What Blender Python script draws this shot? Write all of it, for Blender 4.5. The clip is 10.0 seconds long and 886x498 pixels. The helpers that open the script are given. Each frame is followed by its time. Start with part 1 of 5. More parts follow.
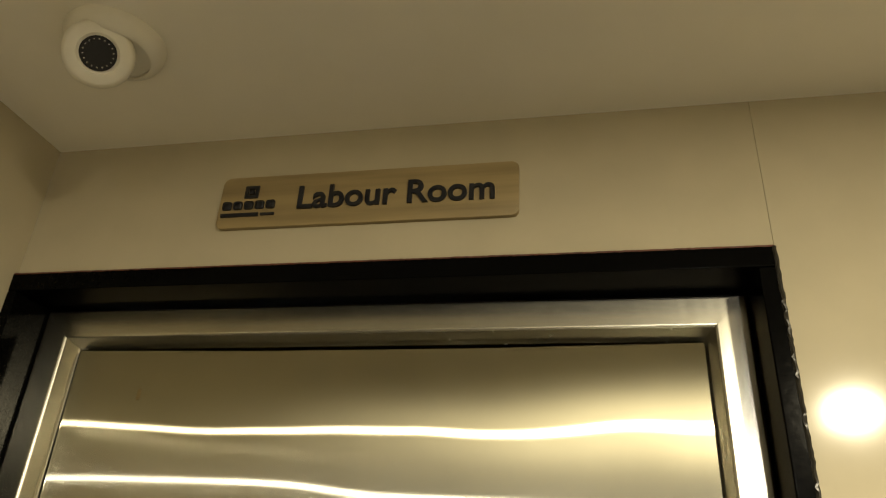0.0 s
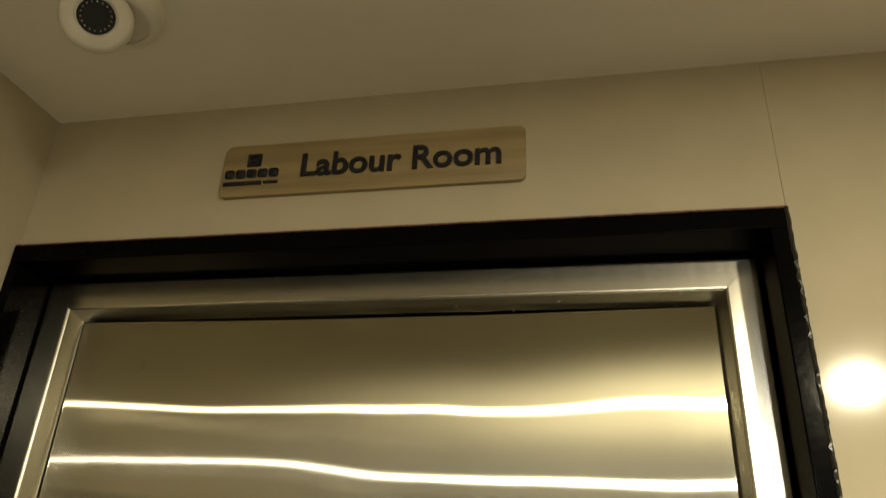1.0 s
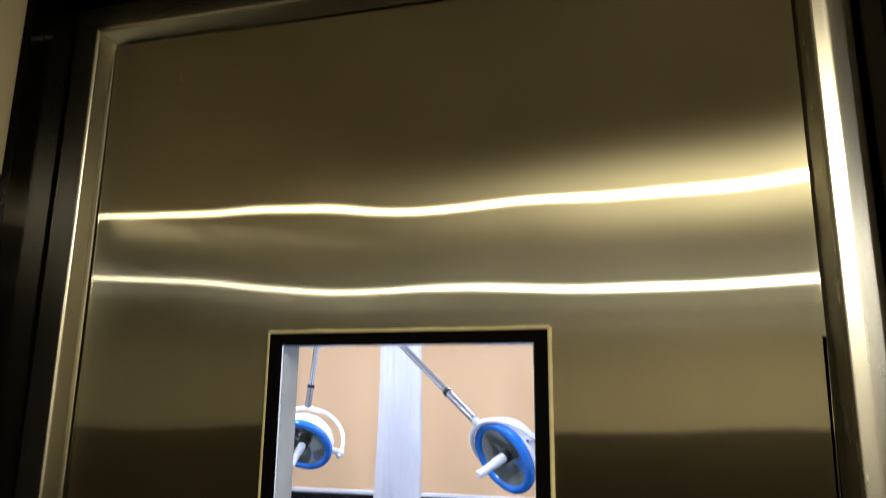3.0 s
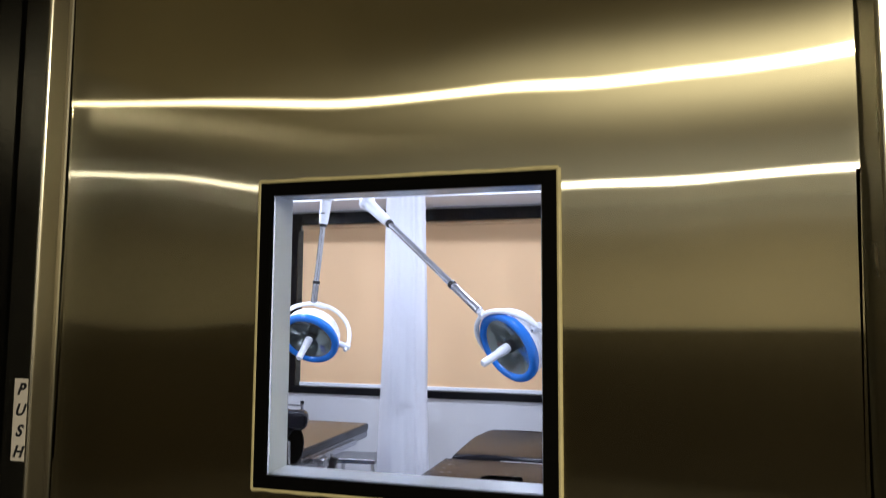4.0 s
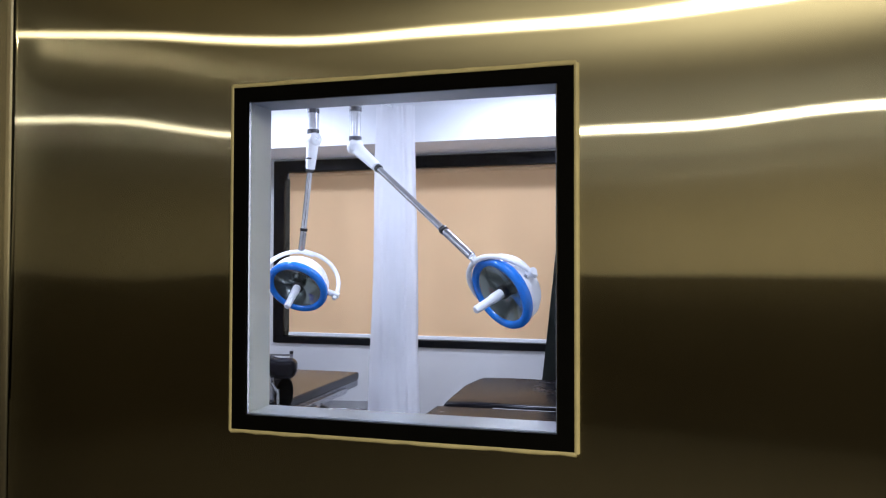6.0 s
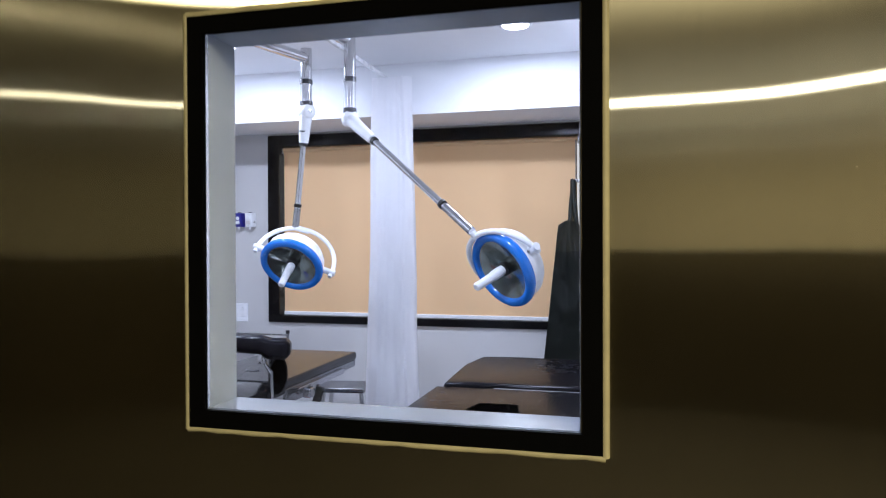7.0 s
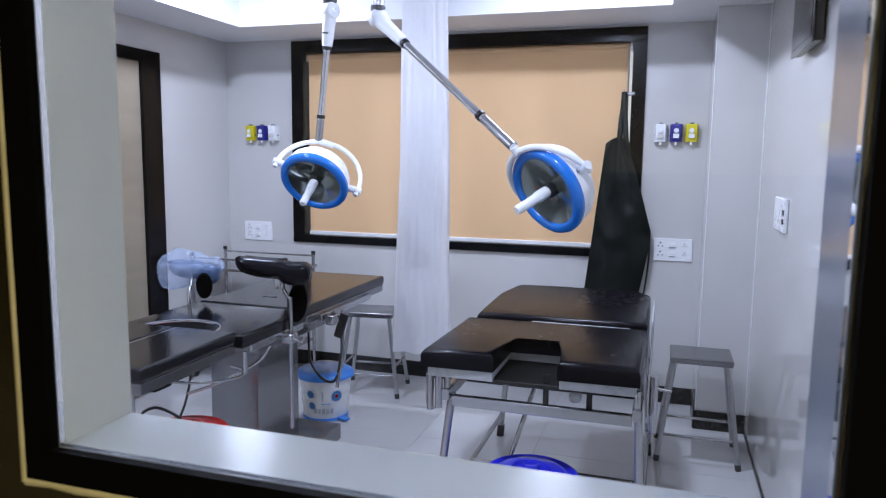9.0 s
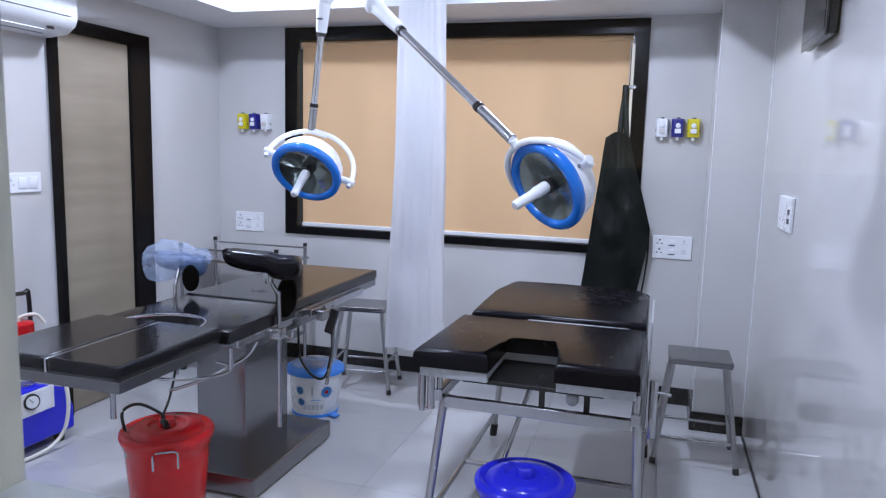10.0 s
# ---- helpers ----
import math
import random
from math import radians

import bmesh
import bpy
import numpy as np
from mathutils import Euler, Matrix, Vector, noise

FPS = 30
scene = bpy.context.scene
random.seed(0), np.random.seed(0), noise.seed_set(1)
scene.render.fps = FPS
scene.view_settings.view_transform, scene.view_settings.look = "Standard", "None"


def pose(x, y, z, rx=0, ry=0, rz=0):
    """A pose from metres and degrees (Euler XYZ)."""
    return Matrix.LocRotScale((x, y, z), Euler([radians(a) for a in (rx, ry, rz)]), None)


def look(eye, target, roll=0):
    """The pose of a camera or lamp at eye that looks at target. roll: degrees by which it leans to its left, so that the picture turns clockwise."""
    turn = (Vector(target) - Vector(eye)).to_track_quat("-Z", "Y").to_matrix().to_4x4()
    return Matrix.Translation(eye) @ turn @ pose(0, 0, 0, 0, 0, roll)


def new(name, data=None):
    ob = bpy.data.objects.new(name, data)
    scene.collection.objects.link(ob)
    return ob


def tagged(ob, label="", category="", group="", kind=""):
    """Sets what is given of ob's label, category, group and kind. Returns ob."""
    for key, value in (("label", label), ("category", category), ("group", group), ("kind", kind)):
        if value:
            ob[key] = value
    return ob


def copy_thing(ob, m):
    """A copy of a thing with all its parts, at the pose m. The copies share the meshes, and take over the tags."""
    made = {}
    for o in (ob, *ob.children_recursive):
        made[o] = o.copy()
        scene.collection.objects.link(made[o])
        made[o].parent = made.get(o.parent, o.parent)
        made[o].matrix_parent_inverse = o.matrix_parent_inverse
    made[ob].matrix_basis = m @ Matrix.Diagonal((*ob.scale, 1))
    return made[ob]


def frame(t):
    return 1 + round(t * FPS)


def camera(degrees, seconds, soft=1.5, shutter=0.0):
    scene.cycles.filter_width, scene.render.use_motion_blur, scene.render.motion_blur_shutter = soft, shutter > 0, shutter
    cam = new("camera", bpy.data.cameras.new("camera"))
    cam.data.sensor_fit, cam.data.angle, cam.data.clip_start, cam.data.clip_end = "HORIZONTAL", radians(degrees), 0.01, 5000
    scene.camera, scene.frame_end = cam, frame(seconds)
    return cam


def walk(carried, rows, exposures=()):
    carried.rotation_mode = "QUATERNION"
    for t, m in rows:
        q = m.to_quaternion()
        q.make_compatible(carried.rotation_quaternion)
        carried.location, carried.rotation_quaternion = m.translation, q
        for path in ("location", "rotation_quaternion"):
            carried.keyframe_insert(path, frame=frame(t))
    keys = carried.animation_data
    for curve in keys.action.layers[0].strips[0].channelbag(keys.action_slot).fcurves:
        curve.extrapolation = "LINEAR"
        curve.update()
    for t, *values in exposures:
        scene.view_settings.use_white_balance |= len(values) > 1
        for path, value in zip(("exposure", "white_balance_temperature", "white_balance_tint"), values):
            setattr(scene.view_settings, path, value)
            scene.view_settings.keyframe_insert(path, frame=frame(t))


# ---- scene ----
cam = camera(64.4, 10.0, soft=1.1, shutter=0.5)
PATH = [
    (0, (0.248, -0.957, 1.757), (-0.13, 0.795, 2.646), 3.2),
    (0.5, (0.24, -0.956, 1.754), (-0.131, 0.804, 2.627), 3.0),
    (1, (0.237, -0.937, 1.74), (-0.145, 0.834, 2.586), 2.7),
    (1.5, (0.234, -0.909, 1.698), (-0.174, 0.893, 2.464), 2.1),
    (2, (0.218, -0.878, 1.644), (-0.234, 0.959, 2.293), 1.1),
    (2.5, (0.216, -0.849, 1.59), (-0.275, 1.009, 2.145), 1.1),
    (3, (0.216, -0.832, 1.545), (-0.305, 1.051, 1.974), 0.6),
    (4.5, (0.196, -0.738, 1.459), (-0.348, 1.184, 1.557), 0.4),
    (5, (0.193, -0.728, 1.451), (-0.343, 1.197, 1.525), 0.6),
    (5.5, (0.181, -0.708, 1.448), (-0.34, 1.222, 1.509), 0.4),
    (7, (0.134, -0.551, 1.431), (-0.378, 1.382, 1.412), -0.2),
    (7.5, (0.115, -0.462, 1.425), (-0.415, 1.465, 1.362), -0.4),
    (8, (0.082, -0.384, 1.417), (-0.474, 1.533, 1.297), 0.1),
    (8.5, (0.061, -0.32, 1.418), (-0.519, 1.585, 1.242), 0.3),
    (9, (0.039, -0.25, 1.42), (-0.556, 1.644, 1.173), 0.7),
    (9.5, (0.027, -0.2, 1.426), (-0.569, 1.692, 1.165), 1.1),
    (10, (0.0115, -0.163, 1.421), (-0.5675, 1.732, 1.152), 1.6),
]
walk(cam, [(t, look(eye, target, roll)) for t, eye, target, roll in PATH],
     [(0, 1.25), (1, 1.0), (2, 0.5), (3, 0.3), (4.5, 0.1), (7, 0.0), (10, 0.0)])

# ---- light ----
world = bpy.data.worlds.new("world")
world.use_nodes = True
scene.world = world
world.node_tree.nodes["Background"].inputs[0].default_value = (0.95, 0.97, 1.0, 1)
world.node_tree.nodes["Background"].inputs[1].default_value = 0.7

ROOM_LIGHT = (0.655, 0.742, 1.0)
HALL_LIGHT = (1.0, 0.88, 0.60)
HALL_LIGHT_FAR = (1.0, 0.95, 0.82)
ROOM_WATT = 25.8
HALL_WATT = 64.0
ROOM_LAMPS = [(-2.05, 2.93), (-0.42, 2.98), (-2.05, 1.35), (-0.42, 1.35)]
HALL_LAMPS = [(1.15, -1.85), (1.15, -4.3)]
ROOM_TOP, SOFFIT, HALL_TOP = 2.53, 2.215, 2.415


def lamp(name, x, y, z, watt, colour, size):
    data = bpy.data.lights.new(name, "AREA")
    data.shape, data.size, data.energy, data.color = "DISK", size, watt, colour
    ob = new(name, data)
    ob.location = (x, y, z)
    return ob


for lx, ly in ROOM_LAMPS:
    lamp("room_light", lx, ly, ROOM_TOP - 0.012, ROOM_WATT, ROOM_LIGHT, 0.13)
for (lx, ly), tone, watt in zip(HALL_LAMPS, (HALL_LIGHT, HALL_LIGHT_FAR), (HALL_WATT, 1.35 * HALL_WATT)):
    lamp("hall_light", lx, ly, HALL_TOP - 0.012, watt, tone, 0.10)

# ---- materials ----


def mat(name, colour, rough=0.5, metal=0.0, vary=0.12, grain=30.0, bump=0.0, bump_scale=200.0, coat=0.0, spec=0.5,
        stretch=(1, 1, 1), wave=0.0, wave_scale=2.0, rough_vary=0.1, emit=0.0, piece=0.0):
    m = bpy.data.materials.new(name)
    m.use_nodes = True
    nt = m.node_tree
    n, l = nt.nodes, nt.links
    b = n["Principled BSDF"]
    b.inputs["Metallic"].default_value = metal
    b.inputs["Specular IOR Level"].default_value = spec
    b.inputs["Coat Weight"].default_value = coat
    b.inputs["Coat Roughness"].default_value = 0.04
    geo = n.new("ShaderNodeNewGeometry")
    mapping = n.new("ShaderNodeMapping")
    mapping.inputs["Scale"].default_value = stretch
    l.new(geo.outputs["Position"], mapping.inputs["Vector"])
    fine = n.new("ShaderNodeTexNoise")
    fine.inputs["Scale"].default_value = grain
    fine.inputs["Detail"].default_value = 5
    broad = n.new("ShaderNodeTexNoise")
    broad.inputs["Scale"].default_value = 2.3
    broad.inputs["Detail"].default_value = 3
    l.new(mapping.outputs[0], fine.inputs["Vector"])
    l.new(mapping.outputs[0], broad.inputs["Vector"])
    mix = n.new("ShaderNodeMath")
    mix.operation = "ADD"
    l.new(fine.outputs[0], mix.inputs[0])
    l.new(broad.outputs[0], mix.inputs[1])
    ramp = n.new("ShaderNodeMapRange")
    ramp.inputs[1].default_value, ramp.inputs[2].default_value = 0.6, 1.4
    ramp.inputs[3].default_value, ramp.inputs[4].default_value = 1 - vary, 1 + vary
    l.new(mix.outputs[0], ramp.inputs[0])
    value = ramp.outputs[0]
    if piece:
        info = n.new("ShaderNodeObjectInfo")
        pr = n.new("ShaderNodeMapRange")
        pr.inputs[3].default_value, pr.inputs[4].default_value = 1 - piece, 1 + piece
        l.new(info.outputs["Random"], pr.inputs[0])
        mul = n.new("ShaderNodeMath")
        mul.operation = "MULTIPLY"
        l.new(value, mul.inputs[0])
        l.new(pr.outputs[0], mul.inputs[1])
        value = mul.outputs[0]
    vm = n.new("ShaderNodeVectorMath")
    vm.operation = "SCALE"
    vm.inputs[0].default_value = colour
    l.new(value, vm.inputs["Scale"])
    l.new(vm.outputs[0], b.inputs["Base Color"])
    rr = n.new("ShaderNodeMapRange")
    rr.inputs[1].default_value, rr.inputs[2].default_value = 0.6, 1.4
    rr.inputs[3].default_value, rr.inputs[4].default_value = max(0.02, rough * (1 - rough_vary)), min(1, rough * (1 + rough_vary))
    l.new(mix.outputs[0], rr.inputs[0])
    l.new(rr.outputs[0], b.inputs["Roughness"])
    normal = None
    if wave:
        wn = n.new("ShaderNodeTexNoise")
        wn.inputs["Scale"].default_value = wave_scale
        wn.inputs["Detail"].default_value = 0.5
        l.new(geo.outputs["Position"], wn.inputs["Vector"])
        wb = n.new("ShaderNodeBump")
        wb.inputs["Strength"].default_value = 1.0
        wb.inputs["Distance"].default_value = wave
        l.new(wn.outputs[0], wb.inputs["Height"])
        normal = wb
    if bump:
        bn = n.new("ShaderNodeTexNoise")
        bn.inputs["Scale"].default_value = bump_scale
        bn.inputs["Detail"].default_value = 4
        l.new(mapping.outputs[0], bn.inputs["Vector"])
        bb = n.new("ShaderNodeBump")
        bb.inputs["Strength"].default_value = 0.5
        bb.inputs["Distance"].default_value = bump
        l.new(bn.outputs[0], bb.inputs["Height"])
        if normal:
            l.new(normal.outputs[0], bb.inputs["Normal"])
        normal = bb
    if normal:
        l.new(normal.outputs[0], b.inputs["Normal"])
    if emit:
        b.inputs["Emission Color"].default_value = (*colour, 1)
        b.inputs["Emission Strength"].default_value = emit
    return m


def glass_mat(name, tint=(1, 1, 1), rough=0.0, trans=1.0):
    m = bpy.data.materials.new(name)
    m.use_nodes = True
    b = m.node_tree.nodes["Principled BSDF"]
    b.inputs["Base Color"].default_value = (*tint, 1)
    b.inputs["Roughness"].default_value = rough
    b.inputs["Transmission Weight"].default_value = trans
    b.inputs["IOR"].default_value = 1.3
    return m


def brushed_leaf(name, colour, lobes, wave, wave_scale):
    """Steel brushed upright: the fine grooves fan every reflection out sideways, so lamps draw level streaks."""
    m = bpy.data.materials.new(name)
    m.use_nodes = True
    n, l = m.node_tree.nodes, m.node_tree.links
    n.remove(n["Principled BSDF"])
    geo = n.new("ShaderNodeNewGeometry")
    dent = n.new("ShaderNodeTexNoise")
    dent.inputs["Scale"].default_value, dent.inputs["Detail"].default_value = wave_scale, 1.2
    l.new(geo.outputs["Position"], dent.inputs["Vector"])
    bump = n.new("ShaderNodeBump")
    bump.inputs["Strength"].default_value, bump.inputs["Distance"].default_value = 1.0, wave
    l.new(dent.outputs[0], bump.inputs["Height"])
    # sheet colour: upright grain and faint cloudy stains
    grain_map = n.new("ShaderNodeMapping")
    grain_map.inputs["Scale"].default_value = (900, 900, 6)
    l.new(geo.outputs["Position"], grain_map.inputs["Vector"])
    grain = n.new("ShaderNodeTexNoise")
    grain.inputs["Scale"].default_value, grain.inputs["Detail"].default_value = 1.0, 3
    l.new(grain_map.outputs[0], grain.inputs["Vector"])
    stain = n.new("ShaderNodeTexNoise")
    stain.inputs["Scale"].default_value, stain.inputs["Detail"].default_value = 7.0, 5
    l.new(geo.outputs["Position"], stain.inputs["Vector"])
    both = n.new("ShaderNodeMath")
    both.operation = "ADD"
    l.new(grain.outputs[0], both.inputs[0])
    l.new(stain.outputs[0], both.inputs[1])
    tone = n.new("ShaderNodeMapRange")
    tone.inputs[1].default_value, tone.inputs[2].default_value = 0.7, 1.3
    tone.inputs[3].default_value, tone.inputs[4].default_value = 0.92, 1.08
    l.new(both.outputs[0], tone.inputs[0])
    paint = n.new("ShaderNodeVectorMath")
    paint.operation = "SCALE"
    paint.inputs[0].default_value = colour
    l.new(tone.outputs[0], paint.inputs["Scale"])
    # lobes of one height and growing width, then a soft one: (roughness up and down, sideways, share)
    up = n.new("ShaderNodeCombineXYZ")
    up.inputs[2].default_value = 1.0
    shader, total = None, 0.0
    for narrow, broad, share in lobes:
        lobe = n.new("ShaderNodeBsdfAnisotropic")
        lobe.distribution = "BECKMANN"
        lobe.inputs["Roughness"].default_value = (narrow * broad) ** 0.25
        lobe.inputs["Anisotropy"].default_value = 1 - (narrow / broad) ** 0.5
        l.new(up.outputs[0], lobe.inputs["Tangent"])
        l.new(paint.outputs[0], lobe.inputs["Color"])
        l.new(bump.outputs[0], lobe.inputs["Normal"])
        total += share
        if shader:
            mix = n.new("ShaderNodeMixShader")
            mix.inputs[0].default_value = share / total
            l.new(shader.outputs[0], mix.inputs[1])
            l.new(lobe.outputs[0], mix.inputs[2])
            lobe = mix
        shader = lobe
    l.new(shader.outputs[0], n["Material Output"].inputs[0])
    return m


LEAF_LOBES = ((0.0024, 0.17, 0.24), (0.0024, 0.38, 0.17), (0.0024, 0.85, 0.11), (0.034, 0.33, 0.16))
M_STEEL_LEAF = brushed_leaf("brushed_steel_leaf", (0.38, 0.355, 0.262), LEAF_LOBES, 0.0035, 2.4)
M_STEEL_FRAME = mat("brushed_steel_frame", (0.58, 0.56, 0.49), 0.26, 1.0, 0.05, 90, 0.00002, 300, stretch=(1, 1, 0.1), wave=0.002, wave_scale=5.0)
M_STEEL = mat("stainless_steel", (0.48, 0.48, 0.49), 0.22, 1.0, 0.06, 60, 0.00002, 300)
M_STEEL_TUBE = mat("satin_steel_tube", (0.5, 0.5, 0.5), 0.34, 1.0, 0.1, 50, 0.00003, 200)
M_STEEL_DULL = mat("dull_stainless_sheet", (0.27, 0.27, 0.28), 0.22, 1.0, 0.1, 40, 0.00004, 200, stretch=(1, 1, 0.1))
M_CHROME = mat("chrome", (0.72, 0.72, 0.73), 0.09, 1.0, 0.04, 50)
M_GRANITE = mat("black_granite", (0.002, 0.002, 0.002), 0.12, 0, 0.5, 220, 0.0003, 60, spec=0.04)
M_RED_EDGE = mat("red_stained_edge", (0.10, 0.028, 0.015), 0.6, 0, 0.8, 60, 0.002, 55)
M_GRANITE_EDGE = mat("chipped_granite_edge", (0.018, 0.016, 0.013), 0.35, 0, 0.8, 70, 0.003, 55)
M_WINDOW_STONE = mat("polished_black_stone", (0.004, 0.004, 0.005), 0.17, 0, 0.4, 120, 0.0002, 60, spec=0.16)
M_HALL_TILE = mat("cream_wall_tile", (0.47, 0.42, 0.305), 0.10, 0, 0.06, 14, 0.00001, 30, spec=0.2)
M_HALL_CEIL = mat("hall_ceiling_paint", (0.86, 0.82, 0.72), 0.6, 0, 0.03, 12, 0.0002, 60)
M_HALL_FLOOR = mat("hall_floor_tile", (0.07, 0.062, 0.047), 0.2, 0, 0.08, 12)
# for unseen corridor walls only: dark, so the leaf mirrors less light
M_HALL_BROWN = mat("unseen_dark_wall", (0.04, 0.032, 0.02), 0.12, 0, 0.2, 14, 0.0001, 60)
M_WALL_TILE = mat("pale_grey_wall_tile", (0.585, 0.575, 0.56), 0.055, 0, 0.04, 9, coat=0.4)
M_CEIL = mat("white_ceiling_paint", (0.84, 0.85, 0.87), 0.65, 0, 0.02, 10, 0.0001, 80)
M_FLOOR = mat("glossy_white_floor_tile", (0.51, 0.51, 0.51), 0.10, 0, 0.05, 7, 0.00001, 20, coat=0.3, piece=0.02)
M_GROUT = mat("grey_grout", (0.56, 0.56, 0.56), 0.8, 0, 0.1, 60)
M_SKIRT = mat("black_skirting_tile", (0.012, 0.012, 0.013), 0.2, 0, 0.4, 60)
M_WHITE_METAL = mat("white_powder_coat", (0.44, 0.45, 0.46), 0.35, 0, 0.3, 45, 0.0001, 120)
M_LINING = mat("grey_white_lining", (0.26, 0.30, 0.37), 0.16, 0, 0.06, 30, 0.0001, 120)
M_GASKET = mat("black_rubber", (0.002, 0.002, 0.002), 0.8, 0, 0.3, 80, spec=0.04)
M_SEALANT = mat("yellowed_sealant", (0.55, 0.49, 0.28), 0.5, 0, 0.2, 70, 0.0005, 90)
M_VINYL = mat("black_vinyl", (0.005, 0.005, 0.007), 0.14, 0, 0.2, 25, 0.0003, 30, coat=0.12, spec=0.4)
M_VINYL_BROWN = mat("dark_brown_vinyl", (0.005, 0.0045, 0.007), 0.26, 0, 0.25, 25, 0.00015, 14, spec=0.16)
M_BLIND = mat("tan_roller_blind", (0.92, 0.64, 0.36), 0.8, 0, 0.06, 160, 0.0003, 400)
nt = M_BLIND.node_tree
glow = nt.nodes.new("ShaderNodeBsdfTranslucent")
glow.inputs["Color"].default_value = (0.9, 0.72, 0.5, 1)
both = nt.nodes.new("ShaderNodeMixShader")
both.inputs[0].default_value = 0.3
nt.links.new(nt.nodes["Principled BSDF"].outputs[0], both.inputs[1])
nt.links.new(glow.outputs[0], both.inputs[2])
nt.links.new(both.outputs[0], nt.nodes["Material Output"].inputs[0])
M_CURTAIN = mat("white_curtain_cloth", (0.93, 0.93, 0.95), 0.75, 0, 0.03, 60, 0.0004, 300)
M_WHITE = mat("white_plastic", (0.82, 0.83, 0.84), 0.28, 0, 0.03, 40)
M_OFFWHITE = mat("off_white_plastic", (0.72, 0.69, 0.6), 0.35, 0, 0.04, 40)
M_BLUE_RING = mat("bright_blue_plastic", (0.01, 0.17, 0.62), 0.16, 0, 0.06, 40, coat=0.3)
M_BLUE = mat("royal_blue_plastic", (0.02, 0.025, 0.62), 0.17, 0, 0.08, 30)
M_SKY_BLUE = mat("light_blue_plastic", (0.05, 0.24, 0.72), 0.3, 0, 0.08, 30)
M_PRINT = mat("pale_blue_print", (0.10, 0.34, 0.72), 0.35, 0, 0.25, 60)
M_PRINT_GREY = mat("grey_print", (0.42, 0.46, 0.52), 0.35, 0, 0.2, 60)
M_NAVY = mat("dark_blue_plastic", (0.02, 0.02, 0.22), 0.3, 0, 0.06, 30)
M_YELLOW = mat("yellow_plastic", (0.68, 0.58, 0.02), 0.3, 0, 0.06, 30)
M_RED = mat("red_plastic", (0.56, 0.008, 0.012), 0.18, 0, 0.1, 30)
M_BLACK = mat("black_plastic", (0.01, 0.01, 0.01), 0.35, 0, 0.2, 40)
M_DARK_GREY = mat("dark_grey_plastic", (0.05, 0.05, 0.055), 0.35, 0, 0.2, 40)
M_REFLECTOR = mat("lamp_reflector", (0.27, 0.32, 0.29), 0.17, 0.9, 0.2, 12, coat=0.6)
M_APRON = mat("dark_green_rubber_cloth", (0.007, 0.012, 0.010), 0.36, 0, 0.3, 20, 0.0006, 60)
M_SIGN = mat("light_oak_veneer", (0.31, 0.235, 0.115), 0.45, 0, 0.4, 60, 0.0002, 200, stretch=(0.06, 1, 1))
M_DOOR_WOOD = mat("grey_oak_laminate", (0.30, 0.255, 0.19), 0.4, 0, 0.22, 22, 0.0002, 90, stretch=(1, 0.08, 1))
M_LETTER = mat("black_letter", (0.008, 0.009, 0.014), 0.4, 0, 0.1, 40)
M_PAPER = mat("pale_sticker", (0.62, 0.58, 0.55), 0.5, 0, 0.08, 40)
M_DIFF_ROOM = mat("room_diffuser", ROOM_LIGHT, 0.4, emit=14.0)
M_DIFF_HALL = mat("hall_diffuser", HALL_LIGHT, 0.4, emit=14.0)
M_WRAP = mat("clear_blue_film", (0.20, 0.32, 0.58), 0.12, 0, 0.3, 30, 0.012, 26, coat=0.5)
M_WRAPPED = mat("blue_grey_cover", (0.06, 0.10, 0.19), 0.3, 0, 0.3, 30, 0.002, 40)
M_FILM = mat("clear_crinkled_film", (0.62, 0.72, 0.9), 0.1, 0, 0.2, 40, 0.004, 60, spec=0.9, coat=0.6)
nt = M_FILM.node_tree
clear = nt.nodes.new("ShaderNodeBsdfTransparent")
clear.inputs["Color"].default_value = (0.9, 0.94, 1.0, 1)
both = nt.nodes.new("ShaderNodeMixShader")
both.inputs[0].default_value = 0.25
nt.links.new(clear.outputs[0], both.inputs[1])
nt.links.new(nt.nodes["Principled BSDF"].outputs[0], both.inputs[2])
nt.links.new(both.outputs[0], nt.nodes["Material Output"].inputs[0])
M_SCREEN = mat("dark_screen", (0.008, 0.008, 0.01), 0.08, 0, 0.1, 20)
M_GLASS = glass_mat("clear_glass")
M_JAR = glass_mat("clear_jar", (0.95, 0.97, 0.97), 0.04)
M_RUST = mat("brown_grime", (0.12, 0.085, 0.03), 0.6, 0, 0.3, 60)

# ---- building helpers ----


def part(name, bm, material, parent=None, label="", smooth=True, sharp=50):
    bmesh.ops.recalc_face_normals(bm, faces=bm.faces[:])
    if smooth:
        lim = radians(sharp)
        for f in bm.faces:
            f.smooth = True
        for e in bm.edges:
            if len(e.link_faces) == 2 and e.calc_face_angle(0) > lim:
                e.smooth = False
    # wide flat faces keep their own normal; only the rounded edges blend
    areas = sorted(f.calc_area() for f in bm.faces)
    weighted = smooth and areas[-1] > 12 * areas[len(areas) // 2] and all(e.smooth for e in bm.edges)
    normals = []
    if weighted:
        for v in bm.verts:
            n = Vector()
            for f in v.link_faces:
                n += f.normal * f.calc_area() ** 2
            normals.append(n.normalized() if n.length > 0 else v.normal.copy())
    me = bpy.data.meshes.new(name)
    bm.to_mesh(me)
    bm.free()
    if weighted:
        me.normals_split_custom_set_from_vertices(normals)
    me.materials.append(material)
    ob = new(name, me)
    if parent:
        ob.parent = parent
        if parent.type == "EMPTY":
            ob.matrix_parent_inverse = parent.matrix_basis.inverted()
    if label:
        ob["label"] = label
    return ob


